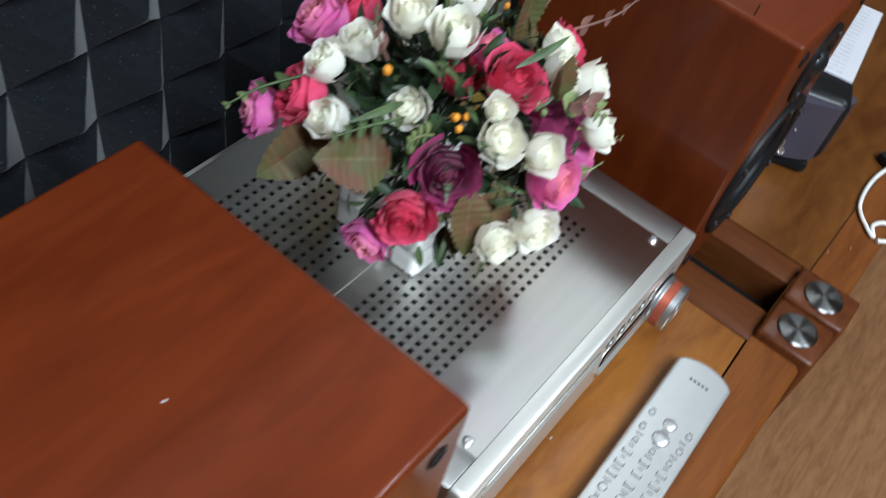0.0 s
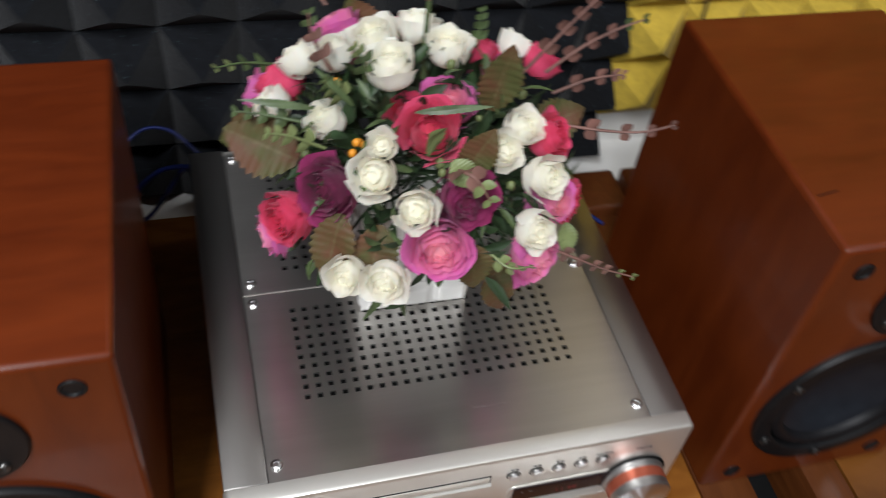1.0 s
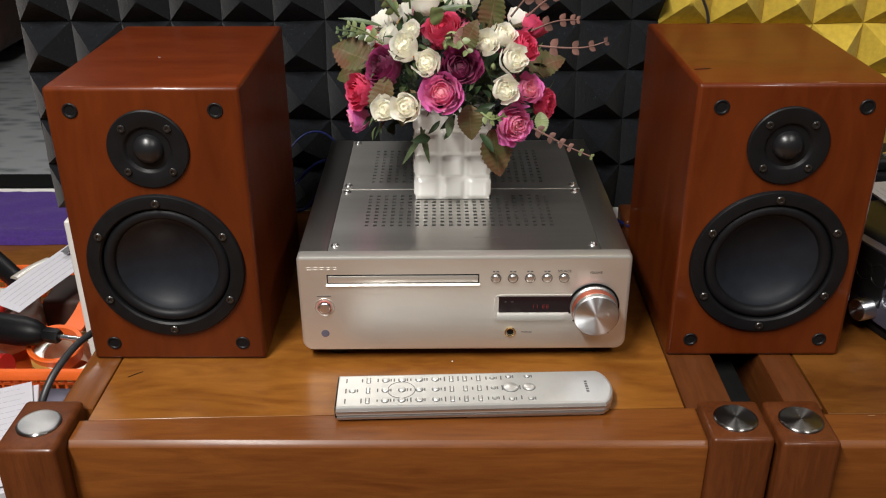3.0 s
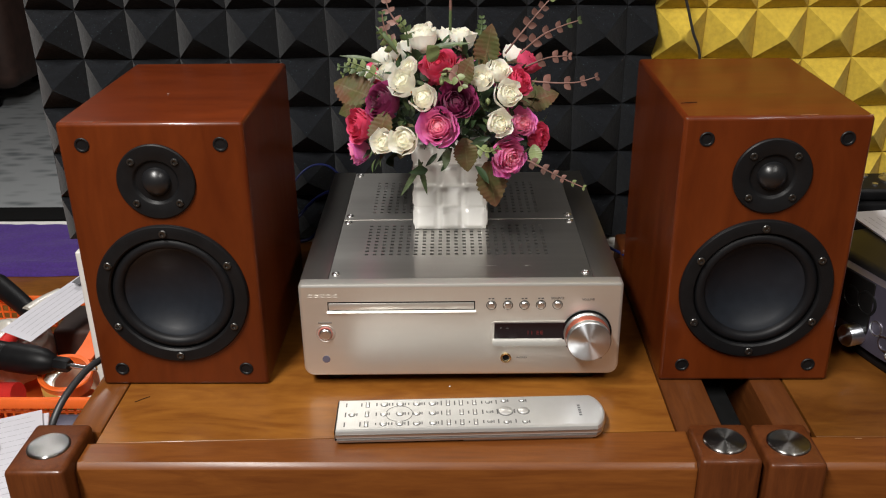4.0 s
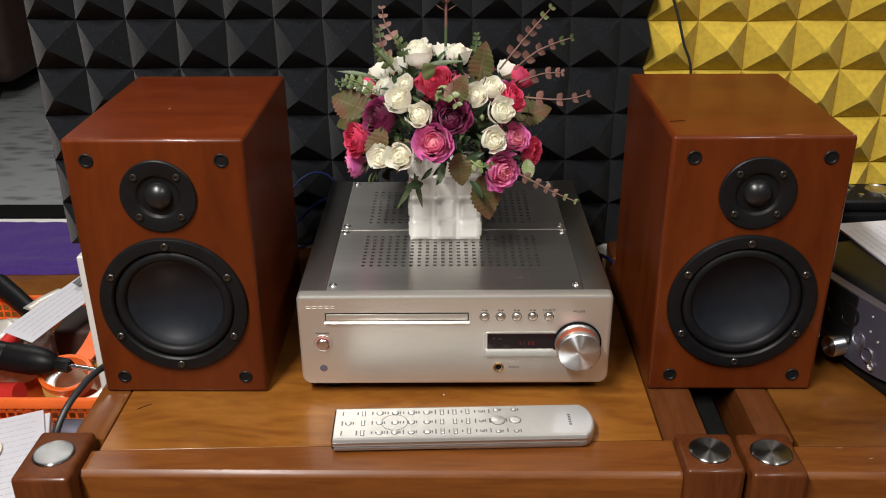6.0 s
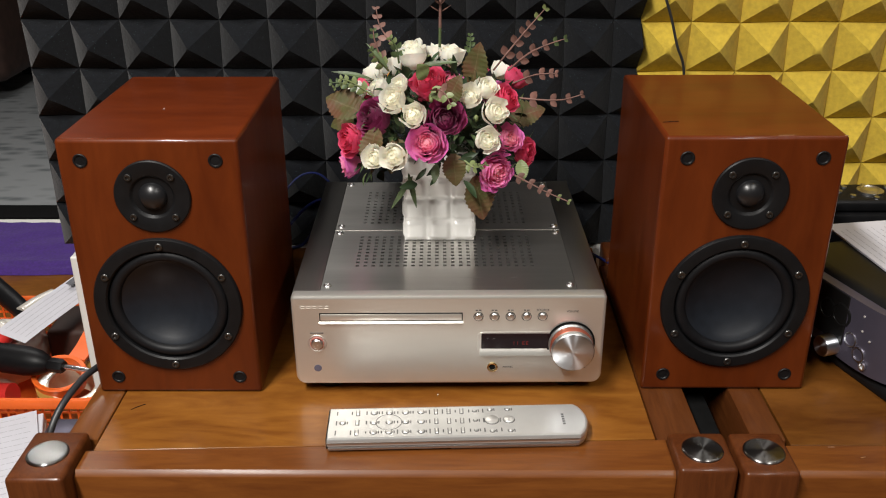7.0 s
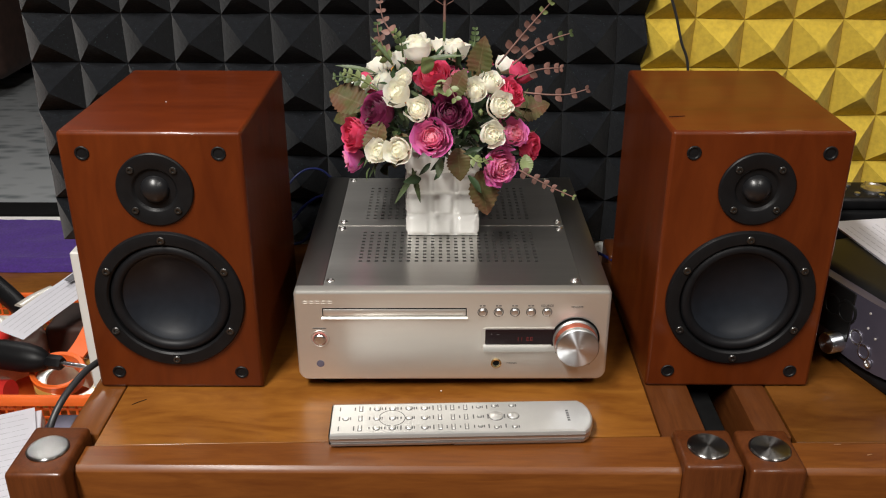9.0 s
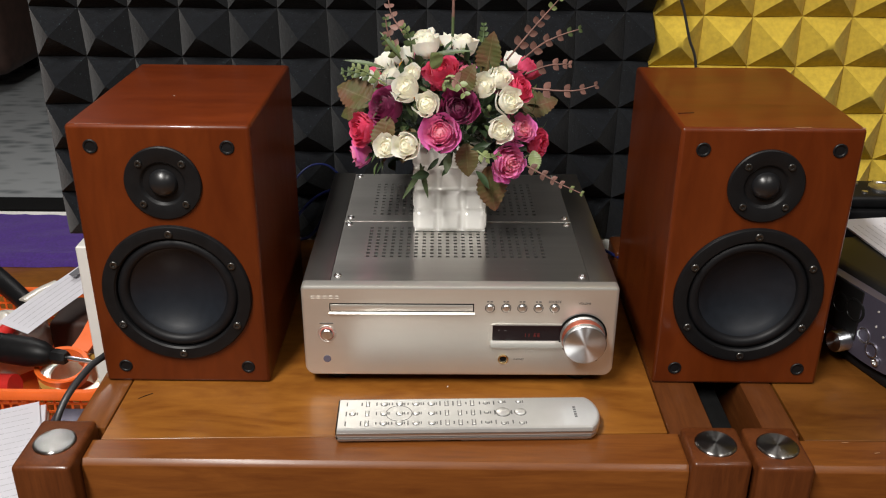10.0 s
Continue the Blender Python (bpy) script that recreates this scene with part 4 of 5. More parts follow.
for kind, mat_, places, opens in (("white", M_WHITE_P, WHITE, 0.8), ("plum", M_PLUM_P, PLUM, 1.0), ("pink", M_PINK_P, PINK, 1.0), ("red", M_RED_P, RED, 0.95)):
    shapes = [rose_mesh("rose", mat_, s, 21 if opens > 0.85 else 11, opens) for s in range(3)]
    rnd = random.Random(len(places))
    for n, (x, y, z, r) in enumerate(places):
        out = (outward((x, y, z)) + Vector((rnd.uniform(-0.18, 0.18), rnd.uniform(-0.30, 0.05), rnd.uniform(0.0, 0.25)))).normalized()
        o = new("rose", shapes[n % 3])
        o.parent = bouquet
        size = r * 1.18
        lift = 0.05 if kind == "white" else 0.30
        o.matrix_basis = INV @ Matrix.Translation(Vector((x, y, z)) - out * size * lift) @ frame_on(out, rnd.uniform(0, 360)) @ Matrix.Diagonal((size, size, size, 1))
        tagged(o, {"white": "ivory white rose", "plum": "dark plum rose", "pink": "magenta pink rose", "red": "crimson red rose"}[kind])

# filler foliage and stems inside the dome
rnd = random.Random(11)
bm = bmesh.new()
for _ in range(620):
    d = Vector((rnd.gauss(0, 1), rnd.gauss(0, 1), rnd.gauss(0.25, 1))).normalized()
    if d.z < -0.28:
        continue
    k = rnd.uniform(0.45, 0.93)
    p = C0 + Vector((d.x * RAD.x, d.y * RAD.y, d.z * RAD.z)) * k
    way = (d + Vector((rnd.uniform(-0.8, 0.8), rnd.uniform(-0.8, 0.8), rnd.uniform(-0.5, 0.8)))).normalized()
    m = INV @ Matrix.Translation(p) @ frame_on(way, rnd.uniform(0, 360)) @ pose(0, 0, 0, 70)
    leaf_into(bm, m, rnd.uniform(0.012, 0.026), rnd.uniform(0.005, 0.011), 0.3, 0.2, 0, 4)
f = tagged(part("foliage", bm, M_DARKLEAF, bouquet, "dark green filler leaves", 60), kind="stuff")
bm = bmesh.new()
for _ in range(120):
    d = Vector((rnd.gauss(0, 1), rnd.gauss(0, 1), rnd.gauss(0.3, 1))).normalized()
    if d.z < -0.25:
        continue
    p = C0 + Vector((d.x * RAD.x, d.y * RAD.y, d.z * RAD.z)) * rnd.uniform(0.8, 0.98)
    m = INV @ Matrix.Translation(p) @ frame_on(d, rnd.uniform(0, 360)) @ pose(0, 0, 0, 60)
    leaf_into(bm, m, rnd.uniform(0.010, 0.022), rnd.uniform(0.003, 0.006), 0.3, 0.4, 0, 4)
tagged(part("grass_tuft", bm, M_LEAF, bouquet, "fresh green narrow leaves", 60), kind="stuff")
for k in range(46):
    a, e = rnd.uniform(0, math.tau), rnd.uniform(-0.3, 1.2)
    d = Vector((math.cos(a) * math.cos(e), math.sin(a) * math.cos(e), math.sin(e)))
    tip = C0 + Vector((d.x * RAD.x, d.y * RAD.y, d.z * RAD.z)) * 0.86
    root = Vector((-0.0105 + rnd.uniform(-0.02, 0.02), 0.1655 + rnd.uniform(-0.02, 0.02), 0.196))
    part("stem", sweep(bmesh.new(), [INV @ root, INV @ (root.lerp(tip, 0.5) + Vector((0, 0, 0.012))), INV @ tip], 0.0010, 5, 4), M_DARKLEAF, bouquet)
for k in range(34):
    d = Vector((rnd.gauss(0, 1), rnd.gauss(-0.5, 1), rnd.gauss(0.2, 0.8))).normalized()
    if d.z < -0.2:
        continue
    p = C0 + Vector((d.x * RAD.x, d.y * RAD.y, d.z * RAD.z)) * rnd.uniform(0.92, 1.02)
    r = rnd.uniform(0.0018, 0.0032)
    bm = bmesh.new()
    bmesh.ops.create_icosphere(bm, subdivisions=1, radius=r, matrix=INV @ Matrix.Translation(p) @ Matrix.Diagonal((1, 1, 1.4, 1)))
    part("bud", bm, M_ORANGEBUD if k % 5 == 0 else M_LIME, bouquet, "", 80)


for x, y, z in ((-0.058, 0.118, 0.276), (-0.054, 0.114, 0.277), (-0.061, 0.113, 0.273), (-0.056, 0.121, 0.273), (0.012, 0.090, 0.252)):
    bm = bmesh.new()
    bmesh.ops.create_icosphere(bm, subdivisions=2, radius=0.0023, matrix=INV @ Matrix.Translation((x, y, z)) @ Matrix.Diagonal((1, 1, 1.2, 1)))
    part("bud", bm, M_ORANGEBUD, bouquet, "small orange bud", 80)


def big_leaf(p, way, length, width, material, roll=0.0, droop=0.2, face=(0, -0.75, 0.65)):
    """A leaf from p along way whose upper face turns towards face."""
    bm = bmesh.new()
    way = Vector(way).normalized()
    up = Vector(face) - way * way.dot(Vector(face))
    up.normalize()
    basis = Matrix((way.cross(up), way, up)).transposed().to_4x4()
    leaf_into(bm, INV @ Matrix.Translation(p) @ basis @ pose(0, 0, 0, 0, roll, 0), length, width, 0.18, droop, 0.10, 40, (-1, -0.82, -0.64, -0.46, -0.28, -0.1, 0, 0.1, 0.28, 0.46, 0.64, 0.82, 1))
    part("leaf", bm, material, bouquet, "", 70)


big_leaf((-0.088, 0.136, 0.250), (-0.85, 0.35, 0.30), 0.046, 0.038, M_BRONZE, 0, 0.15, (-0.35, -0.65, 0.70))
big_leaf((-0.085, 0.185, 0.236), (-0.85, 0.10, -0.25), 0.050, 0.034, M_BRONZE)
big_leaf((-0.070, 0.092, 0.248), (-0.30, -0.40, -0.85), 0.042, 0.027, M_BRONZE, 0, 0.1, (-0.3, -0.7, 0.65))
big_leaf((0.026, 0.088, 0.199), (0.20, -0.12, -0.95), 0.047, 0.033, M_BRONZE, -10, 0.05)
big_leaf((0.004, 0.078, 0.226), (0.10, -0.35, -0.85), 0.032, 0.025, M_BRONZE)
big_leaf((0.023, 0.135, 0.277), (0.16, -0.04, 0.95), 0.046, 0.027, M_BRONZE, 0, 0.05)
big_leaf((-0.002, 0.092, 0.272), (0.35, -0.15, 0.85), 0.031, 0.022, M_BRONZE)
big_leaf((0.062, 0.160, 0.235), (0.80, 0.05, 0.30), 0.041, 0.031, M_BRONZE)
big_leaf((-0.036, 0.085, 0.200), (-0.55, -0.25, -0.75), 0.040, 0.006, M_LEAF, 0, 0.1)
big_leaf((-0.040, 0.082, 0.204), (0.22, -0.25, -0.9), 0.036, 0.006, M_LEAF, 0, 0.1)
big_leaf((-0.078, 0.140, 0.284), (-0.85, -0.1, 0.30), 0.040, 0.005, M_LEAF, 0, 0.3)
big_leaf((-0.060, 0.120, 0.300), (-0.5, -0.1, 0.75), 0.030, 0.004, M_LEAF, 0, 0.3)
big_leaf((-0.030, 0.105, 0.305), (0.8, -0.35, 0.3), 0.040, 0.005, M_LEAF, 0, 0.3)
big_leaf((-0.022, 0.085, 0.299), (-0.3, -0.4, 0.7), 0.018, 0.018, M_LIME, 0, 0.1)
big_leaf((-0.014, 0.080, 0.292), (0.4, -0.4, -0.5), 0.018, 0.016, M_LIME, 0, 0.1)
big_leaf((0.072, 0.100, 0.212), (0.10, -0.5, -0.8), 0.022, 0.014, M_LIME, 0, 0.1)
big_leaf((-0.048, 0.092, 0.236), (-0.20, -0.55, -0.55), 0.036, 0.027, M_BRONZE, 0, 0.15)
big_leaf((-0.030, 0.215, 0.270), (-0.2, 0.7, 0.3), 0.041, 0.025, M_BRONZE)
big_leaf((-0.012, 0.083, 0.214), (-0.1, -0.5, -0.6), 0.020, 0.009, M_LEAF)


def sprig(pts, leaves, size, material, tip_material, label):
    """A thin stem with pairs of small rounded leaves, smaller towards its tip."""
    bm = bmesh.new()
    sweep(bm, [INV @ Vector(q) for q in pts], 0.0011, 6, 6, False, 0.5)
    s = part("sprig", bm, material, bouquet, label, 60)
    line = curve_points(pts, 12)
    n = len(line) - 1
    for side_material, lo, hi in ((material, 0.0, 0.72), (tip_material, 0.72, 1.01)):
        bm = bmesh.new()
        used = False
        for k in range(leaves):
            v = 0.22 + 0.78 * k / (leaves - 1)
            if not lo <= v < hi:
                continue
            used = True
            q = line[min(n, int(v * n))]
            way = (line[min(n, int(v * n) + 1)] - line[max(0, int(v * n) - 1)]).normalized()
            side = way.cross(Vector((0.2, -1, 0.1))).normalized()
            for sgn in (-1, 1):
                d = (side * sgn + way * 0.75).normalized()
                nrm = d.cross(way).normalized()
                b = Matrix((d.cross(nrm).normalized(), d, nrm)).transposed().to_4x4()
                leaf_into(bm, INV @ Matrix.Translation(q) @ b, size * (1.25 - 0.70 * v), size * 0.72 * (1.25 - 0.70 * v), 0.2, 0.2, 0, 5)
        if used:
            part("sprig_leaves", bm, side_material, s, "", 60)
        else:
            bm.free()


sprig([(0.045, 0.150, 0.290), (0.065, 0.152, 0.315), (0.080, 0.153, 0.333), (0.095, 0.155, 0.350)], 6, 0.0101, M_SPRIG, M_LIME, "dusky pink eucalyptus sprig")
sprig([(0.060, 0.150, 0.290), (0.080, 0.150, 0.307), (0.100, 0.152, 0.316), (0.116, 0.153, 0.321)], 5, 0.0094, M_SPRIG, M_LEAF, "green-tipped eucalyptus sprig")
sprig([(0.066, 0.128, 0.268), (0.092, 0.119, 0.268), (0.113, 0.113, 0.270), (0.131, 0.110, 0.276)], 4, 0.0097, M_SPRIG, M_SPRIG, "dusky pink sprig")
sprig([(0.065, 0.145, 0.278), (0.085, 0.145, 0.286), (0.100, 0.145, 0.288), (0.108, 0.145, 0.288)], 4, 0.0090, M_SPRIG, M_SPRIG, "dusky pink sprig")
sprig([(-0.065, 0.165, 0.290), (-0.072, 0.166, 0.305), (-0.076, 0.167, 0.318), (-0.077, 0.168, 0.327)], 4, 0.0086, M_SPRIG, M_LEAF, "dusky pink sprig with a green tip")
sprig([(0.020, 0.165, 0.300), (0.022, 0.168, 0.312), (0.022, 0.170, 0.322)], 4, 0.0073, M_LEAF, M_LEAF, "green sprig")
sprig([(0.055, 0.090, 0.205), (0.078, 0.085, 0.194), (0.098, 0.082, 0.184), (0.119, 0.080, 0.175)], 6, 0.0073, M_SPRIG, M_LIME, "trailing sprig with lime buds")
sprig([(-0.085, 0.140, 0.275), (-0.105, 0.145, 0.278), (-0.121, 0.150, 0.278)], 4, 0.0081, M_LEAF, M_LEAF, "green sprig")
sprig([(-0.012, 0.080, 0.285), (-0.010, 0.070, 0.292), (-0.004, 0.064, 0.290), (0.002, 0.060, 0.280)], 4, 0.0113, M_SPRIG, M_LIME, "rosy eucalyptus sprig")
sprig([(0.015, 0.075, 0.220), (0.025, 0.066, 0.216), (0.036, 0.060, 0.222)], 4, 0.0073, M_LIME, M_LIME, "lime green sprig")
sprig([(-0.060, 0.130, 0.295), (-0.070, 0.124, 0.308), (-0.076, 0.120, 0.318)], 4, 0.0090, M_LIME, M_LEAF, "pale green sprig")
sprig([(-0.050, 0.140, 0.300), (-0.052, 0.138, 0.316), (-0.058, 0.136, 0.326)], 4, 0.0085, M_LEAF, M_LIME, "pale green sprig")
sprig([(-0.075, 0.120, 0.272), (-0.094, 0.116, 0.286), (-0.106, 0.114, 0.291)], 4, 0.0085, M_LIME, M_LIME, "pale green sprig")
sprig([(-0.090, 0.200, 0.270), (-0.110, 0.215, 0.262), (-0.128, 0.225, 0.252)], 4, 0.0081, M_LEAF, M_LIME, "green sprig")
sprig([(-0.060, 0.215, 0.300), (-0.075, 0.235, 0.318), (-0.080, 0.250, 0.335)], 4, 0.0097, M_SPRIG, M_SPRIG, "dusky pink sprig")
bm = sweep(bmesh.new(), [INV @ Vector(q) for q in ((-0.0100, 0.165, 0.280), (-0.0095, 0.170, 0.305), (-0.0090, 0.172, 0.330))], 0.0015, 8)
spike = part("flower_spike", bm, M_LEAF, bouquet, "tall green stem with a dusky pink tip")
bm = sweep(bmesh.new(), [INV @ Vector(q) for q in ((-0.0090, 0.172, 0.3285), (-0.0088, 0.1725, 0.350), (-0.0080, 0.173, 0.385))], 0.0016, 8, 6, False, 0.6)
part("spike_tip", bm, M_SPRIG, spike, "dusky pink tip")
bm = bmesh.new()
for k in range(6):
    for side in (0, 180):
        m = INV @ Matrix.Translation((-0.0088, 0.1725, 0.344 + 0.0075 * k)) @ pose(0, 0, 0, 0, 0, side + 90 + 62 * k) @ pose(0, 0, 0, 22)
        leaf_into(bm, m, 0.0135 - 0.0012 * k, 0.0050, 0.3, -0.2, 0, 5)
part("spike_leaves", bm, M_SPRIG, spike, "dusky pink leaflets", 60)


# ---- the desk beside the bench ----
DESK = -0.41
desk = thing("side_table", (-1.05, 0.75, FLOOR), "low brown wooden side table cluttered with tools", "side table")
up = DESK - FLOOR
part("tabletop", boxed((-0.75, -0.75, up - 0.03), (0.535, 0.615, up), 0.003, 2), M_BENCH, desk)
part("edge_strip", boxed((-0.75, 0.6155, up - 0.05), (0.535, 0.645, up + 0.004), 0.001, 1), M_WHITEWALL, desk, "white strip along the trim")
part("edge_trim", boxed((-0.75, 0.6455, up - 0.05), (0.535, 0.73, up + 0.010), 0.003, 2), M_DARK, desk, "black edge trim")
for x in (-0.70, 0.48):
    for y in (-0.70, 0.60):
        part("leg", boxed((x - 0.025, y - 0.025, 0), (x + 0.025, y + 0.025, up - 0.0505), 0.003, 1), M_BENCH_Z, desk)


def cloth():
    t = bmesh.new()
    nx, ny = 60, 26
    lat = []
    for i in range(nx + 1):
        row = []
        for j in range(ny + 1):
            x, y = -1.70 + 1.13 * i / nx, 1.085 + 0.275 * j / ny
            z = DESK + 0.010 + 0.006 * noise.noise((x * 9, y * 14, 0)) + 0.003 * noise.noise((x * 30, y * 42, 3))
            if j == 0:
                z, y = DESK + 0.001, y - 0.006 + 0.008 * noise.noise((x * 12, 0, 7))
            if j == 4:
                z += 0.006
            row.append(t.verts.new((x, y, z)))
        lat.append(row)
    for i in range(nx):
        for j in range(ny):
            t.faces.new([lat[i][j], lat[i + 1][j], lat[i + 1][j + 1], lat[i][j + 1]])
    tagged(part("cloth", t, M_CLOTH, None, "", 80), "rumpled purple cloth spread on the side table", "cloth")


cloth()


def basket():
    x0, x1, y0, y1, h = -1.02, -0.545, 0.425, 0.770, 0.108
    t = thing("basket", ((x0 + x1) / 2, (y0 + y1) / 2, DESK + 0.0005), "orange plastic basket full of tools and tape", "basket")
    w, d = x1 - x0, y1 - y0
    out = rounded_rect(w, d, 0.03, 5)
    rim = bmesh.new()
    n = len(out)
    prof = [(0.0, 0.0), (0.0, -0.012), (0.004, -0.012), (0.004, -0.003), (0.011, -0.003), (0.011, 0.0), (0.009, 0.003), (0.002, 0.003)]
    rings = []
    for k, (x, y) in enumerate(out):
        (xa, ya), (xb, yb) = out[k - 1], out[(k + 1) % n]
        dv = Vector((xb - xa, yb - ya)).normalized()
        rings.append([rim.verts.new((x + dv.y * (0.004 - o), y - dv.x * (0.004 - o), h + z)) for o, z in prof])
    for k in range(n):
        a, b = rings[k], rings[(k + 1) % n]
        for j in range(len(prof)):
            rim.faces.new([a[j], a[(j + 1) % len(prof)], b[(j + 1) % len(prof)], b[j]])
    part("rim", rim, M_ORANGE, t)
    part("bottom", boxed((-w / 2 + 0.014, -d / 2 + 0.014, 0), (w / 2 - 0.014, d / 2 - 0.014, 0.003)), M_ORANGE, t)
    for side in range(4):
        bm = bmesh.new()
        length = (w if side % 2 == 0 else d) - 0.03
        off = (d if side % 2 == 0 else w) / 2 - 0.008
        m = pose(0, 0, 0, 0, 0, 90 * side)
        cells = int(length / 0.0135)
        for k in range(cells + 1):
            x = -length / 2 + length * k / cells
            box(bm, (x - 0.0018, -off - 0.001, 0.002), (x + 0.0018, -off + 0.001, h - 0.006))
        for k in range(7):
            z = 0.003 + k * 0.0155
            box(bm, (-length / 2, -off - 0.0012, z), (length / 2, -off + 0.0012, z + 0.0034))
        bmesh.ops.transform(bm, matrix=m, verts=bm.verts)
        part("mesh_wall", bm, M_ORANGE, t, "", 0)


basket()


def tape_roll(at, r, w, turn, tape, core, label):
    t = thing("tape_roll", at, label, "tape")
    t.matrix_world = turn
    part("tape", turned([(r * 0.72, 0), (r, 0), (r, w), (r * 0.72, w), (r * 0.72, 0)], (0, 0, 0), "z", 48), tape, t)
    part("core", turned([(r * 0.66, 0.0005), (r * 0.719, 0.0005), (r * 0.719, w - 0.0005), (r * 0.66, w - 0.0005), (r * 0.66, 0.0005)], (0, 0, 0), "z", 48), core, t)


tape_roll((0, 0, 0), 0.056, 0.048, pose(-0.632, 0.515, DESK + 0.042, 10, 10, 0), M_TAPE, M_CARD, "roll of glossy brown packing tape in the basket")


def tape_dispenser():
    """An orange hub ring with a broad strap that bends up and back from it."""
    t = thing("tape_dispenser", (-0.645, 0.512, DESK + 0.094), "orange plastic tape dispenser lying on the brown roll", "tape dispenser")
    t.matrix_world = pose(-0.645, 0.512, DESK + 0.094, 12, 8, 0)
    part("hub", turned([(0.033, -0.012), (0.040, -0.012), (0.041, 0.010), (0.043, 0.013), (0.041, 0.015), (0.035, 0.014), (0.033, -0.012)], (0, 0, 0), "z", 44), M_ORANGE, t)
    bm = bmesh.new()
    line = curve_points([(0.014, 0.036, 0.008), (0.024, 0.062, 0.020), (0.032, 0.105, 0.038), (0.036, 0.150, 0.050), (0.036, 0.172, 0.044)], 6)
    rows = [[bm.verts.new(q + Vector((s * 0.015, 0, z))) for s, z in ((-1, 0), (1, 0), (1, 0.005), (-1, 0.005))] for q in line]
    for a, b in zip(rows, rows[1:]):
        for k in range(4):
            bm.faces.new([a[k], a[(k + 1) % 4], b[(k + 1) % 4], b[k]])
    bm.faces.new(rows[0])
    bm.faces.new(rows[-1])
    part("strap", bm, M_ORANGE, t)


tape_dispenser()


def handle_tool(name, label, category, pts, r, material, tip=None):
    t = thing(name, pts[0], label, category)
    inv = Matrix.Translation(pts[0]).inverted()
    p = [inv @ Vector(q) for q in pts]
    part("handle", sweep(bmesh.new(), p, r, 14, 6, False, 0.8), material, t)
    if tip:
        q = [inv @ Vector(v) for v in tip]
        part("tip", sweep(bmesh.new(), q, r * 0.3, 10, 3), M_STEEL, t)
    return t


# driver with a thick black grip and a bright bit
A, B = Vector((-0.800, 0.525, -0.272)), Vector((-0.572, 0.468, -0.272))
way = (B - A).normalized()
drill = thing("screwdriver", A, "black-gripped electric screwdriver with a steel bit", "screwdriver")
turn = way.to_track_quat("Z", "Y").to_matrix().to_4x4()
L = (B - A).length
bm = lathe(bmesh.new(), [(0, 0), (0.022, 0.0), (0.025, 0.02), (0.023, 0.07), (0.022, 0.072), (0.0245, 0.075), (0.0240, 0.12), (0.021, 0.140), (0.013, 0.158), (0.008, 0.162), (0, 0.162)], seg=28, turn=turn)
part("grip", bm, M_BLACK, drill)
part("collar", lathe(bmesh.new(), [(0, 0.161), (0.0105, 0.161), (0.012, 0.165), (0.012, 0.183), (0.010, 0.187), (0, 0.187)], seg=6, turn=turn), M_BLACK, drill)
part("bit", lathe(bmesh.new(), [(0, 0.186), (0.0042, 0.186), (0.0042, L - 0.008), (0.0024, L), (0, L)], seg=12, turn=turn), M_STEEL, drill, "bright steel bit")
handle_tool("pliers", "red-handled pliers in the basket", "pliers", [(-0.780, 0.525, -0.30), (-0.755, 0.590, -0.275), (-0.735, 0.655, -0.265)], 0.013, M_REDPLASTIC, [(-0.735, 0.655, -0.265), (-0.728, 0.69, -0.27), (-0.72, 0.715, -0.28)])
handle_tool("red_grip", "red tool grip with a black end", "tool", [(-0.790, 0.480, -0.335), (-0.745, 0.474, -0.325), (-0.705, 0.468, -0.318)], 0.024, M_REDPLASTIC)
handle_tool("cutter", "black cutter handle lying in the basket", "cutter", [(-0.860, 0.755, -0.265), (-0.805, 0.710, -0.275), (-0.757, 0.668, -0.285)], 0.020, M_BLACK)
handle_tool("tube", "cloudy plastic tube in the basket", "tube", [(-0.765, 0.665, -0.280), (-0.750, 0.695, -0.275), (-0.730, 0.725, -0.272)], 0.016, M_BAG)
wad = bmesh.new()
bmesh.ops.create_icosphere(wad, subdivisions=4, radius=1.0, matrix=Matrix.Translation((-0.790, 0.625, -0.335)) @ Matrix.Diagonal((0.075, 0.07, 0.055, 1)))
for v in wad.verts:
    v.co += 0.014 * noise.noise_vector(v.co * 38)
tagged(part("plastic_bag", wad, M_BAG, None, "", 80), "crumpled cloudy plastic bag in the basket", "plastic bag")
parcel = thing("tool_case", (-0.640, 0.680, DESK + 0.004), "dark tool case standing in the basket", "tool case")
part("case_body", boxed((-0.075, -0.05, 0), (0.075, 0.05, 0.112), 0.010, 3), M_BROWNDARK, parcel)


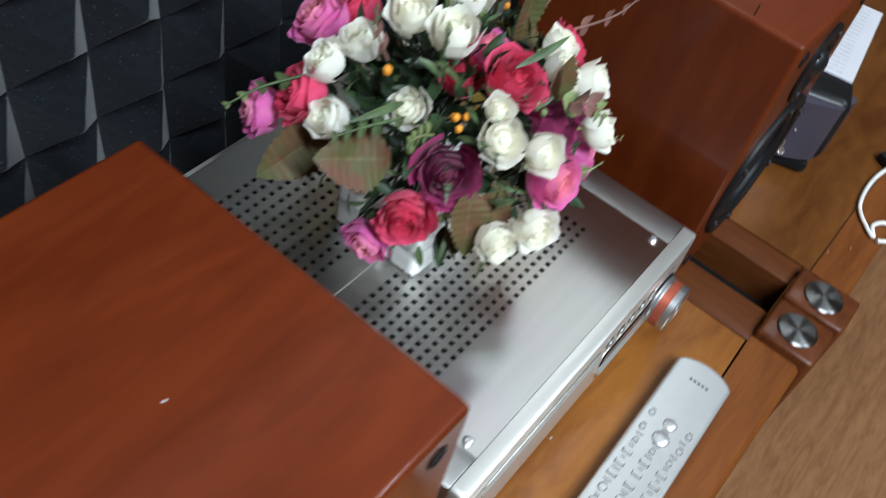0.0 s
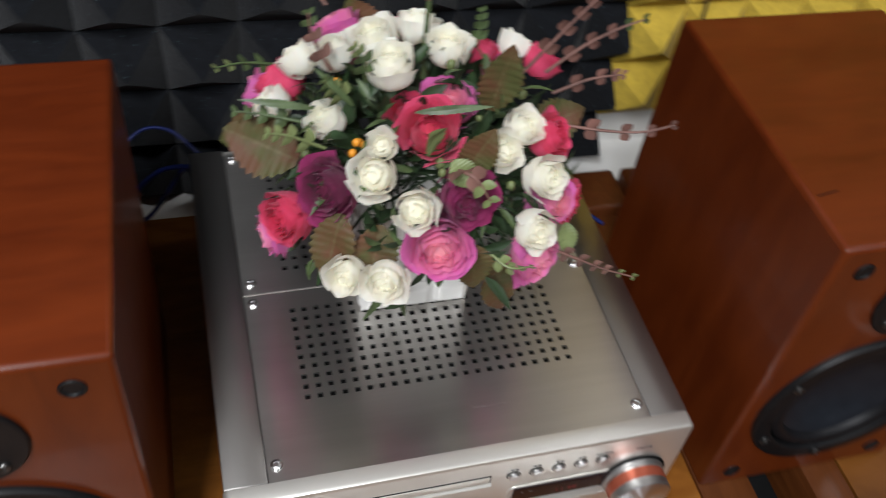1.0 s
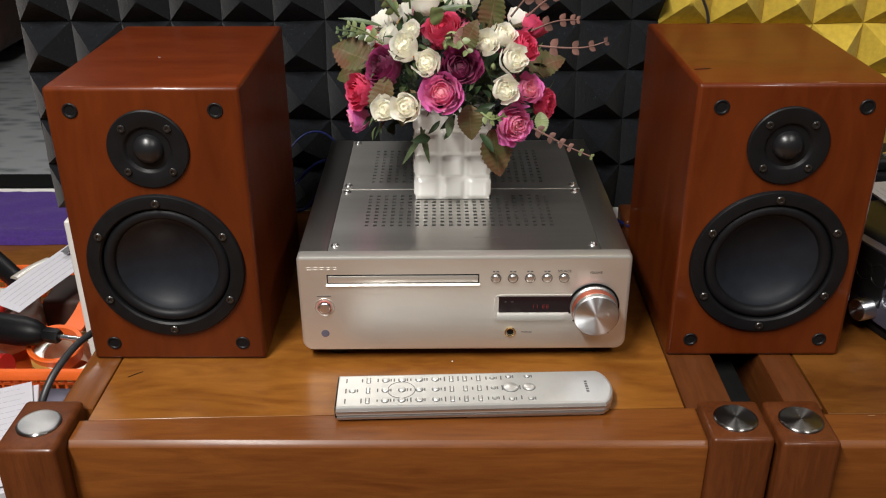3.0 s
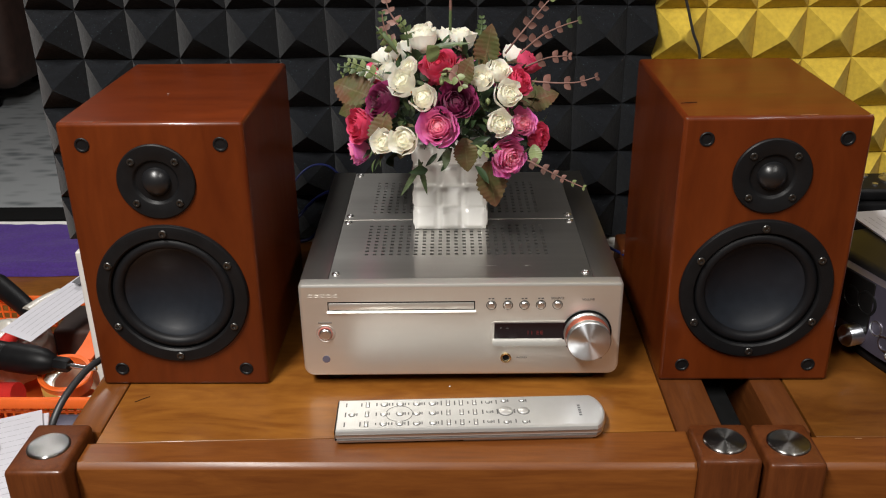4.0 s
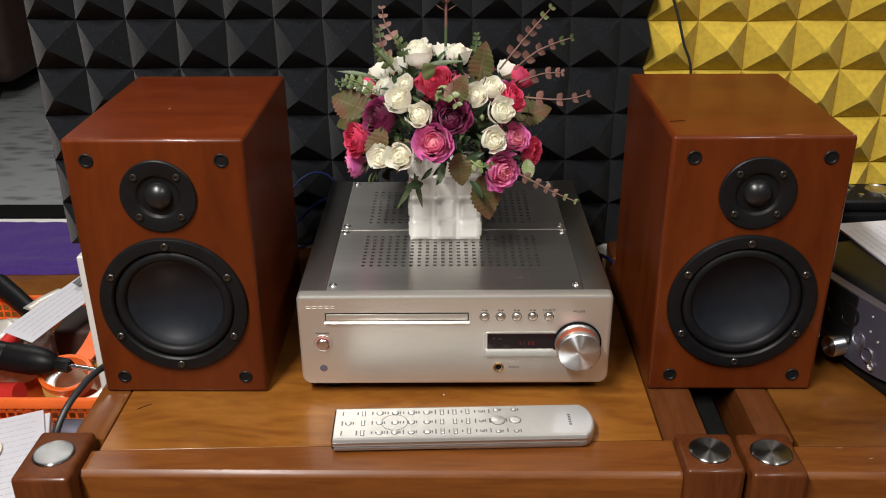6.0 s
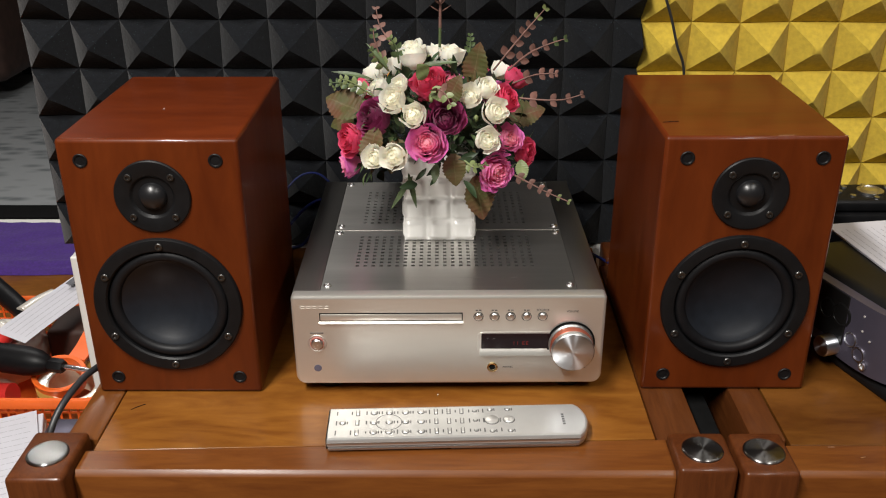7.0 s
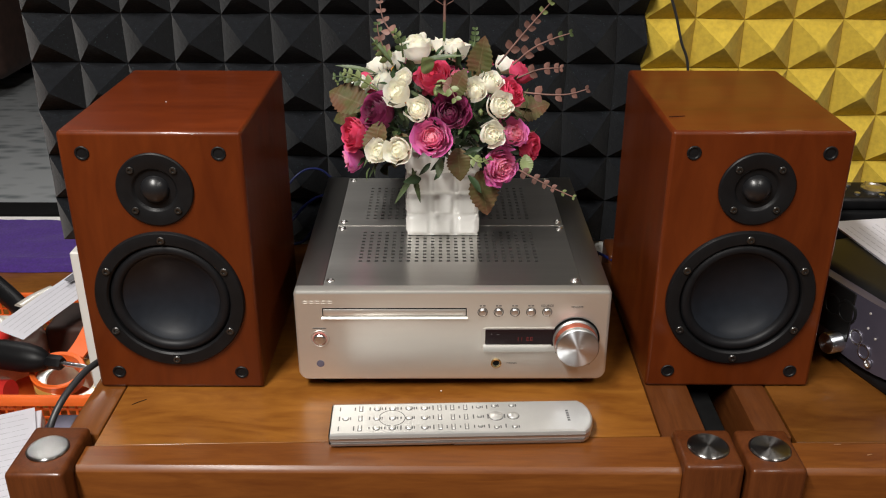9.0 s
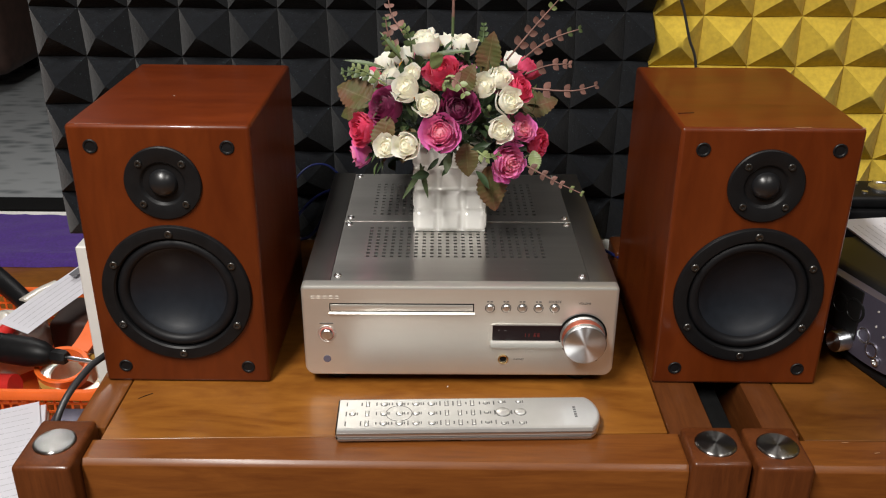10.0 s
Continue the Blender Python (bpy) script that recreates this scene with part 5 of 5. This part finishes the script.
def sheet(name, label, category, m, w, h, wave=0.0, lines=0, seed=1, material=None, thick=0.0006):
    """A sheet of paper with some rows of print bars on it."""
    t = thing(name, (0, 0, 0), label, category)
    t.matrix_world = m
    bm = bmesh.new()
    nx = 12
    top = []
    f = lambda x: wave * math.sin(2.6 * x / w + seed)
    for z in (0, thick):
        top.append([[bm.verts.new((-w / 2 + w * i / nx, y, f(-w / 2 + w * i / nx) + z)) for y in (-h / 2, h / 2)] for i in range(nx + 1)])
    for i in range(nx):
        for s in top:
            bm.faces.new([s[i][0], s[i + 1][0], s[i + 1][1], s[i][1]])
        for y in (0, 1):
            bm.faces.new([top[0][i][y], top[0][i + 1][y], top[1][i + 1][y], top[1][i][y]])
    for i in (0, nx):
        bm.faces.new([top[0][i][0], top[0][i][1], top[1][i][1], top[1][i][0]])
    part("page", bm, material or M_PAPER, t, "", 60)
    if lines:
        rnd = random.Random(seed)
        bm = bmesh.new()
        for k in range(lines):
            y = h / 2 - h * (k + 1) / (lines + 1)
            x = -w / 2 + 0.06 * w
            while x < w * 0.40:
                l = rnd.uniform(0.004, 0.016)
                a, b = x, min(x + l, w * 0.44)
                za, zb = f(a) + thick + 0.0002, f(b) + thick + 0.0002
                bm.faces.new([bm.verts.new(v) for v in ((a, y, za), (b, y, zb), (b, y + 0.0009, zb), (a, y + 0.0009, za))])
                x = b + 0.002
        part("print_bar", bm, M_FAINT, t, "", 0)
    return t


sheet("leaflet", "folded white leaflet sticking out of the basket", "leaflet", pose(-0.685, 0.628, -0.240, 10, -6, 70), 0.215, 0.060, 0.005, 5, 3)
blk = part("heading_bar", boxed((0.050, 0.006, 0.0), (0.098, 0.018, 0.0006)), M_INK, bpy.data.objects["leaflet"])
blk.matrix_basis = pose(0.0, 0.0, 0.007)
sheet("document", "white printed sheets lying on the side table", "paper", pose(-0.672, 0.270, DESK + 0.1010, 0, 0, 24), 0.17, 0.235, 0.001, 16, 4)
books = thing("paper_stack", (-0.672, 0.270, DESK + 0.0005), "stack of manuals and papers on the side table", "papers", "", 20)
for k in range(8):
    w2 = 0.088 - 0.002 * (k % 2)
    part("booklet", boxed((-w2, -0.12 - 0.002 * (k % 3), 0.012 * k), (w2, 0.12, 0.012 * k + 0.0115), 0.001, 1), M_PAPER if k % 2 else M_BAG, books)
disc = thing("disc", (-0.700, 0.296, DESK + 0.1042), "pale gold disc lying on the papers", "disc")
part("disc_body", turned([(0.0075, 0), (0.042, 0), (0.042, 0.0012), (0.0075, 0.0012), (0.0075, 0)], (0, 0, 0), "z", 40), M_CARD, disc)
strip = thing("power_adapter", (-0.430, 0.075, FLOOR), "grey plug and adapter behind the bench post", "adapter")
part("adapter_body", boxed((-0.024, -0.020, 0), (0.024, 0.020, 0.655), 0.008, 3), M_DEVICE, strip)


def cable(name, label, pts, r, material, category="cable"):
    return tagged(part(name, sweep(bmesh.new(), pts, r, 10, 8), material, None, "", 80), label, category)


cable("black_cable", "black cable running down past the bench corner", [(-0.352, 0.10, 0.0045), (-0.357, 0.035, 0.014), (-0.366, 0.000, 0.016), (-0.378, -0.038, 0.002), (-0.386, -0.058, -0.030), (-0.402, -0.062, -0.12), (-0.41, -0.05, -0.40), (-0.42, -0.03, FLOOR + 0.004)], 0.0034, M_CABLE)
cable("blue_cable", "blue speaker cable hanging down behind the receiver", [(-0.150, 0.318, 0.072), (-0.160, 0.342, 0.062), (-0.178, 0.347, 0.030), (-0.196, 0.345, 0.006), (-0.214, 0.335, 0.0035), (-0.232, 0.300, 0.0035), (-0.240, 0.245, 0.030)], 0.0021, M_BLUE)
cable("blue_cable", "blue speaker cable running from receiver to speaker", [(-0.145, 0.312, 0.082), (-0.158, 0.325, 0.080), (-0.182, 0.335, 0.067), (-0.206, 0.325, 0.045), (-0.225, 0.245, 0.035)], 0.0021, M_BLUE)
cable("blue_cable", "blue cable arching low behind the receiver", [(-0.145, 0.318, 0.098), (-0.168, 0.340, 0.108), (-0.192, 0.345, 0.104), (-0.212, 0.330, 0.085), (-0.220, 0.300, 0.05), (-0.225, 0.245, 0.035)], 0.0014, M_BLUE)
cable("blue_cable", "blue cable lying between receiver and speaker", [(0.140, 0.322, 0.050), (0.160, 0.325, 0.030), (0.178, 0.320, 0.010), (0.195, 0.310, 0.0035), (0.215, 0.28, 0.0035)], 0.0019, M_BLUE)
cable("hanging_wire", "thin black wire hanging down the yellow foam", [(0.240, 0.356, 0.42), (0.252, 0.354, 0.350), (0.268, 0.353, 0.305), (0.279, 0.353, 0.270), (0.291, 0.354, 0.236), (0.295, 0.352, 0.15), (0.30, 0.345, 0.0035)], 0.0017, M_CABLE)
part("plug", boxed((-0.007, -0.012, 0), (0.007, 0.012, 0.014), 0.003), M_BLACK, thing("connector", (0.178, 0.300, 0.0005), "small dark connector with a white and red end", "connector", "", 30))
cable("white_cable", "white cable loop lying on the bench edge", [(0.399, -0.117, 0.0034), (0.412, -0.129, 0.0034), (0.426, -0.126, 0.0034), (0.430, -0.114, 0.0034), (0.416, -0.106, 0.0034), (0.402, -0.112, 0.0034), (0.409, -0.102, 0.0034), (0.436, -0.084, 0.0034), (0.494, -0.082, 0.0034), (0.564, -0.102, 0.0034)], 0.0022, M_WHITECABLE)
part("plug", boxed((-0.008, -0.014, 0), (0.008, 0.014, 0.011), 0.003), M_BLACK, thing("cable_plug", (0.520, -0.085, 0.0012), "small black plug on the white cable", "plug", "", -25))


# ---- headphone amplifier beside the speaker ----
def desk_amp():
    t = thing("headphone_amplifier", (0.425, -0.034, 0.0003), "black glossy amplifier with a violet-grey metal front", "amplifier")
    u = Vector((-0.33, 0.944, 0)).normalized()
    v = Vector((0.944, 0.33, 0)).normalized()
    # local x runs along the front face, y into the depth
    t.matrix_world = Matrix.Translation((0.425, -0.034, 0.0003)) @ Matrix(((u.x, v.x, 0), (u.y, v.y, 0), (0, 0, 1))).to_4x4()
    part("body", boxed((0.003, 0.010, 0.016), (0.187, 0.26, 0.096), 0.012, 4), M_PIANO, t)
    bm = bmesh.new()
    n = 16
    lat = []
    for k in range(n + 1):
        q = k / n
        x = 0.190 * q
        y = 0.016 * (2 * q - 1) ** 4 + (0.012 if k in (0,) else 0)
        low = 0.022 + 0.020 * q - 0.012 * math.sin(math.pi * q)
        lat.append([bm.verts.new((x, y, z)) for z in (low, 0.090)] + [bm.verts.new((x, y + 0.012, z)) for z in (0.090, low)])
    for a, b in zip(lat, lat[1:]):
        for k in range(4):
            bm.faces.new([a[k], a[(k + 1) % 4], b[(k + 1) % 4], b[k]])
    bm.faces.new(lat[0])
    bm.faces.new(lat[-1])
    plate_ob = part("front_plate", bm, M_DEVICE, t, "violet-grey metal front plate", 40)
    part("gloss_panel", boxed((0.076, -0.0012, 0.034), (0.150, 0.004, 0.089), 0.0005, 1), M_PIANO, plate_ob, "glossy black inset round the sockets")
    part("base", boxed((0.010, 0.008, 0), (0.180, 0.24, 0.0155), 0.006, 2), M_BLACK, t)

    def dial(x, z, r, h, material, name, label=""):
        part(name, turned([(r, 0), (r, h * 0.9), (r * 0.93, h), (r * 0.3, h), (0, h * 0.98)], (x, 0.002, z), "-y", 36), material, t, label)

    dial(0.088, 0.029, 0.0112, 0.017, M_SPUN_Y, "volume_dial", "polished steel dial")
    part("socket", turned([(0.0125, 0), (0.0125, 0.0025), (0.0105, 0.003), (0.0095, 0.0005), (0, 0.0002)], (0.083, 0.001, 0.066), "-y", 36), M_PIANO, t, "round glossy socket")
    part("socket", turned([(0.0115, 0), (0.0115, 0.0025), (0.0095, 0.003), (0.0085, 0.0005), (0, 0.0002)], (0.103, 0.001, 0.064), "-y", 36), M_PIANO, t, "round glossy socket")
    bm = bmesh.new()
    for x, z in ((0.066, 0.046), (0.053, 0.036)):
        lathe(bm, [(0.0080, 0), (0.0080, 0.0016), (0.0066, 0.0016), (0.0066, 0)], (x, 0.001, z), "-y", 24)
    part("emblem", bm, M_CHROME, t, "raised double-ring emblem")
    for x, z in ((0.055, 0.078), (0.054, 0.062), (0.043, 0.056)):
        part("pilot_light", turned([(0.0012, 0), (0.0012, 0.001), (0, 0.0013)], (x, 0.001, z), "-y", 10), M_PRINT_PALE, t)
    part("jack", turned([(0.0042, 0), (0.0042, 0.0022), (0.003, 0.0024), (0.0026, 0.0004), (0, 0.0002)], (0.045, 0.001, 0.027), "-y", 20), M_CHROME, t)


desk_amp()
sheet("document", "white printed sheets lying on the black amplifier", "paper", pose(0.522, 0.105, 0.0972, 0, 0, 99), 0.21, 0.15, 0.0, 18, 8, thick=0.002)
box_ = thing("equipment_box", (0.52, 0.30, 0.0003), "plain black equipment box at the back of the bench", "box")
part("case", boxed((-0.135, -0.035, 0), (0.17, 0.040, 0.082), 0.004, 2), M_BLACK, box_)
ctl = thing("controller", (0.53, 0.30, 0.0826), "black controller with silver buttons on the box", "controller")
part("shell", boxed((-0.10, -0.030, 0), (0.10, 0.030, 0.016), 0.005, 3), M_BLACK, ctl)
part("dial", turned([(0.016, 0), (0.016, 0.003), (0.011, 0.005), (0.009, 0.0035), (0, 0.0045)], (-0.005, 0, 0.0161), "z", 36), M_CHROME, ctl, "silver dial")
for k in range(8):
    a = math.tau * k / 8
    part("button", turned([(0.0035, 0), (0.0035, 0.002), (0, 0.0026)], (-0.005 + 0.038 * math.cos(a), 0.021 * math.sin(a), 0.0161), "z", 14), M_CHROME, ctl)
part("key", boxed((-0.075, -0.004, 0.0161), (-0.050, 0.004, 0.0185), 0.001), M_CHROME, ctl)

# ---- the hall beyond ----
sofa = thing("armchair", (-2.75, 4.0, FLOOR), "dark brown padded armchair in the shaded hall", "armchair")
part("seat", boxed((-0.45, -0.35, 0.08), (0.45, 0.35, 0.42), 0.08, 4), M_BROWNDARK, sofa)
part("backrest", boxed((-0.45, 0.20, 0.40), (0.45, 0.42, 0.95), 0.09, 4), M_BROWNDARK, sofa)
part("armrest", boxed((0.40, -0.36, 0.10), (0.58, 0.38, 0.62), 0.07, 4), M_BROWNDARK, sofa)
part("armrest", boxed((-0.58, -0.36, 0.10), (-0.40, 0.38, 0.62), 0.07, 4), M_BROWNDARK, sofa)
for x in (-0.4, 0.4):
    for y in (-0.28, 0.28):
        part("foot", boxed((x - 0.03, y - 0.03, 0), (x + 0.03, y + 0.03, 0.085), 0.005), M_DARK, sofa)
bag = thing("green_crate", (-2.62, 3.82, FLOOR + 0.4205), "green plastic crate set on the armchair", "crate")
part("crate_body", boxed((-0.12, -0.08, 0), (0.10, 0.08, 0.17), 0.01, 2), M_GREEN, bag)


# ---- small marks of wear ----
bm = boxed((-0.0008, -0.0005, 0), (0.0008, 0.0005, 0.00015))
tagged(part("paint_fleck", bm, M_PAPER, None), "tiny white fleck on the speaker's top", "fleck").matrix_world = pose(-0.278, 0.096, 0.26595, 0, 0, 20)
bm = bmesh.new()
sweep(bm, [(-0.0070, -0.0050, 0), (-0.001, 0.0, 0.0002), (0.0045, 0.0042, 0)], 0.00035, 5, 3)
tagged(part("scratch", bm, M_DARK, None), "short dark scratch in the bench top", "scratch").matrix_world = pose(-0.303, -0.023, 0.0003)
bm = boxed((-0.0007, -0.0008, 0), (0.0007, 0.0008, 0.0006), 0.0002, 1)
tagged(part("crumb", bm, M_PAPER, None), "tiny white crumb before the receiver", "crumb").matrix_world = pose(-0.011, -0.002, 0.0002)
bm = bmesh.new()
sweep(bm, [(-0.0075, -0.0012, 0), (-0.001, 0.0, 0.0001), (0.0075, 0.0016, 0)], 0.00045, 5, 3)
tagged(part("scratch", bm, M_DARK, None), "short dark scratch in the speaker's top", "scratch").matrix_world = pose(0.206, 0.052, 0.26590)
bm = boxed((-0.0075, -0.0006, 0), (0.0075, 0.0006, 0.0003), 0.0001, 1)
tagged(part("edge_chip", bm, M_CHIP, None), "pale worn chip along the speaker's front edge", "chip").matrix_world = pose(0.300, 0.0118, 0.26570, 0, 0, 3)
bm = boxed((-0.0016, -0.0014, 0), (0.0016, 0.0014, 0.0004), 0.0002, 1)
tagged(part("edge_chip", bm, M_CHIP, None), "pale worn spot on the speaker's top corner", "chip").matrix_world = pose(0.3528, 0.0112, 0.26550)
for x, y, turn, half in ((0.349, -0.0862, 2, 0.003), (0.372, -0.101, 14, 0.0025)):
    bm = boxed((-half, -0.0005, 0), (half, 0.0005, 0.0002))
    tagged(part("edge_chip", bm, M_CHIP, None), "pale chipped lacquer beside the bench's joint", "chip").matrix_world = pose(x, y, 0.0006, 0, 0, turn)
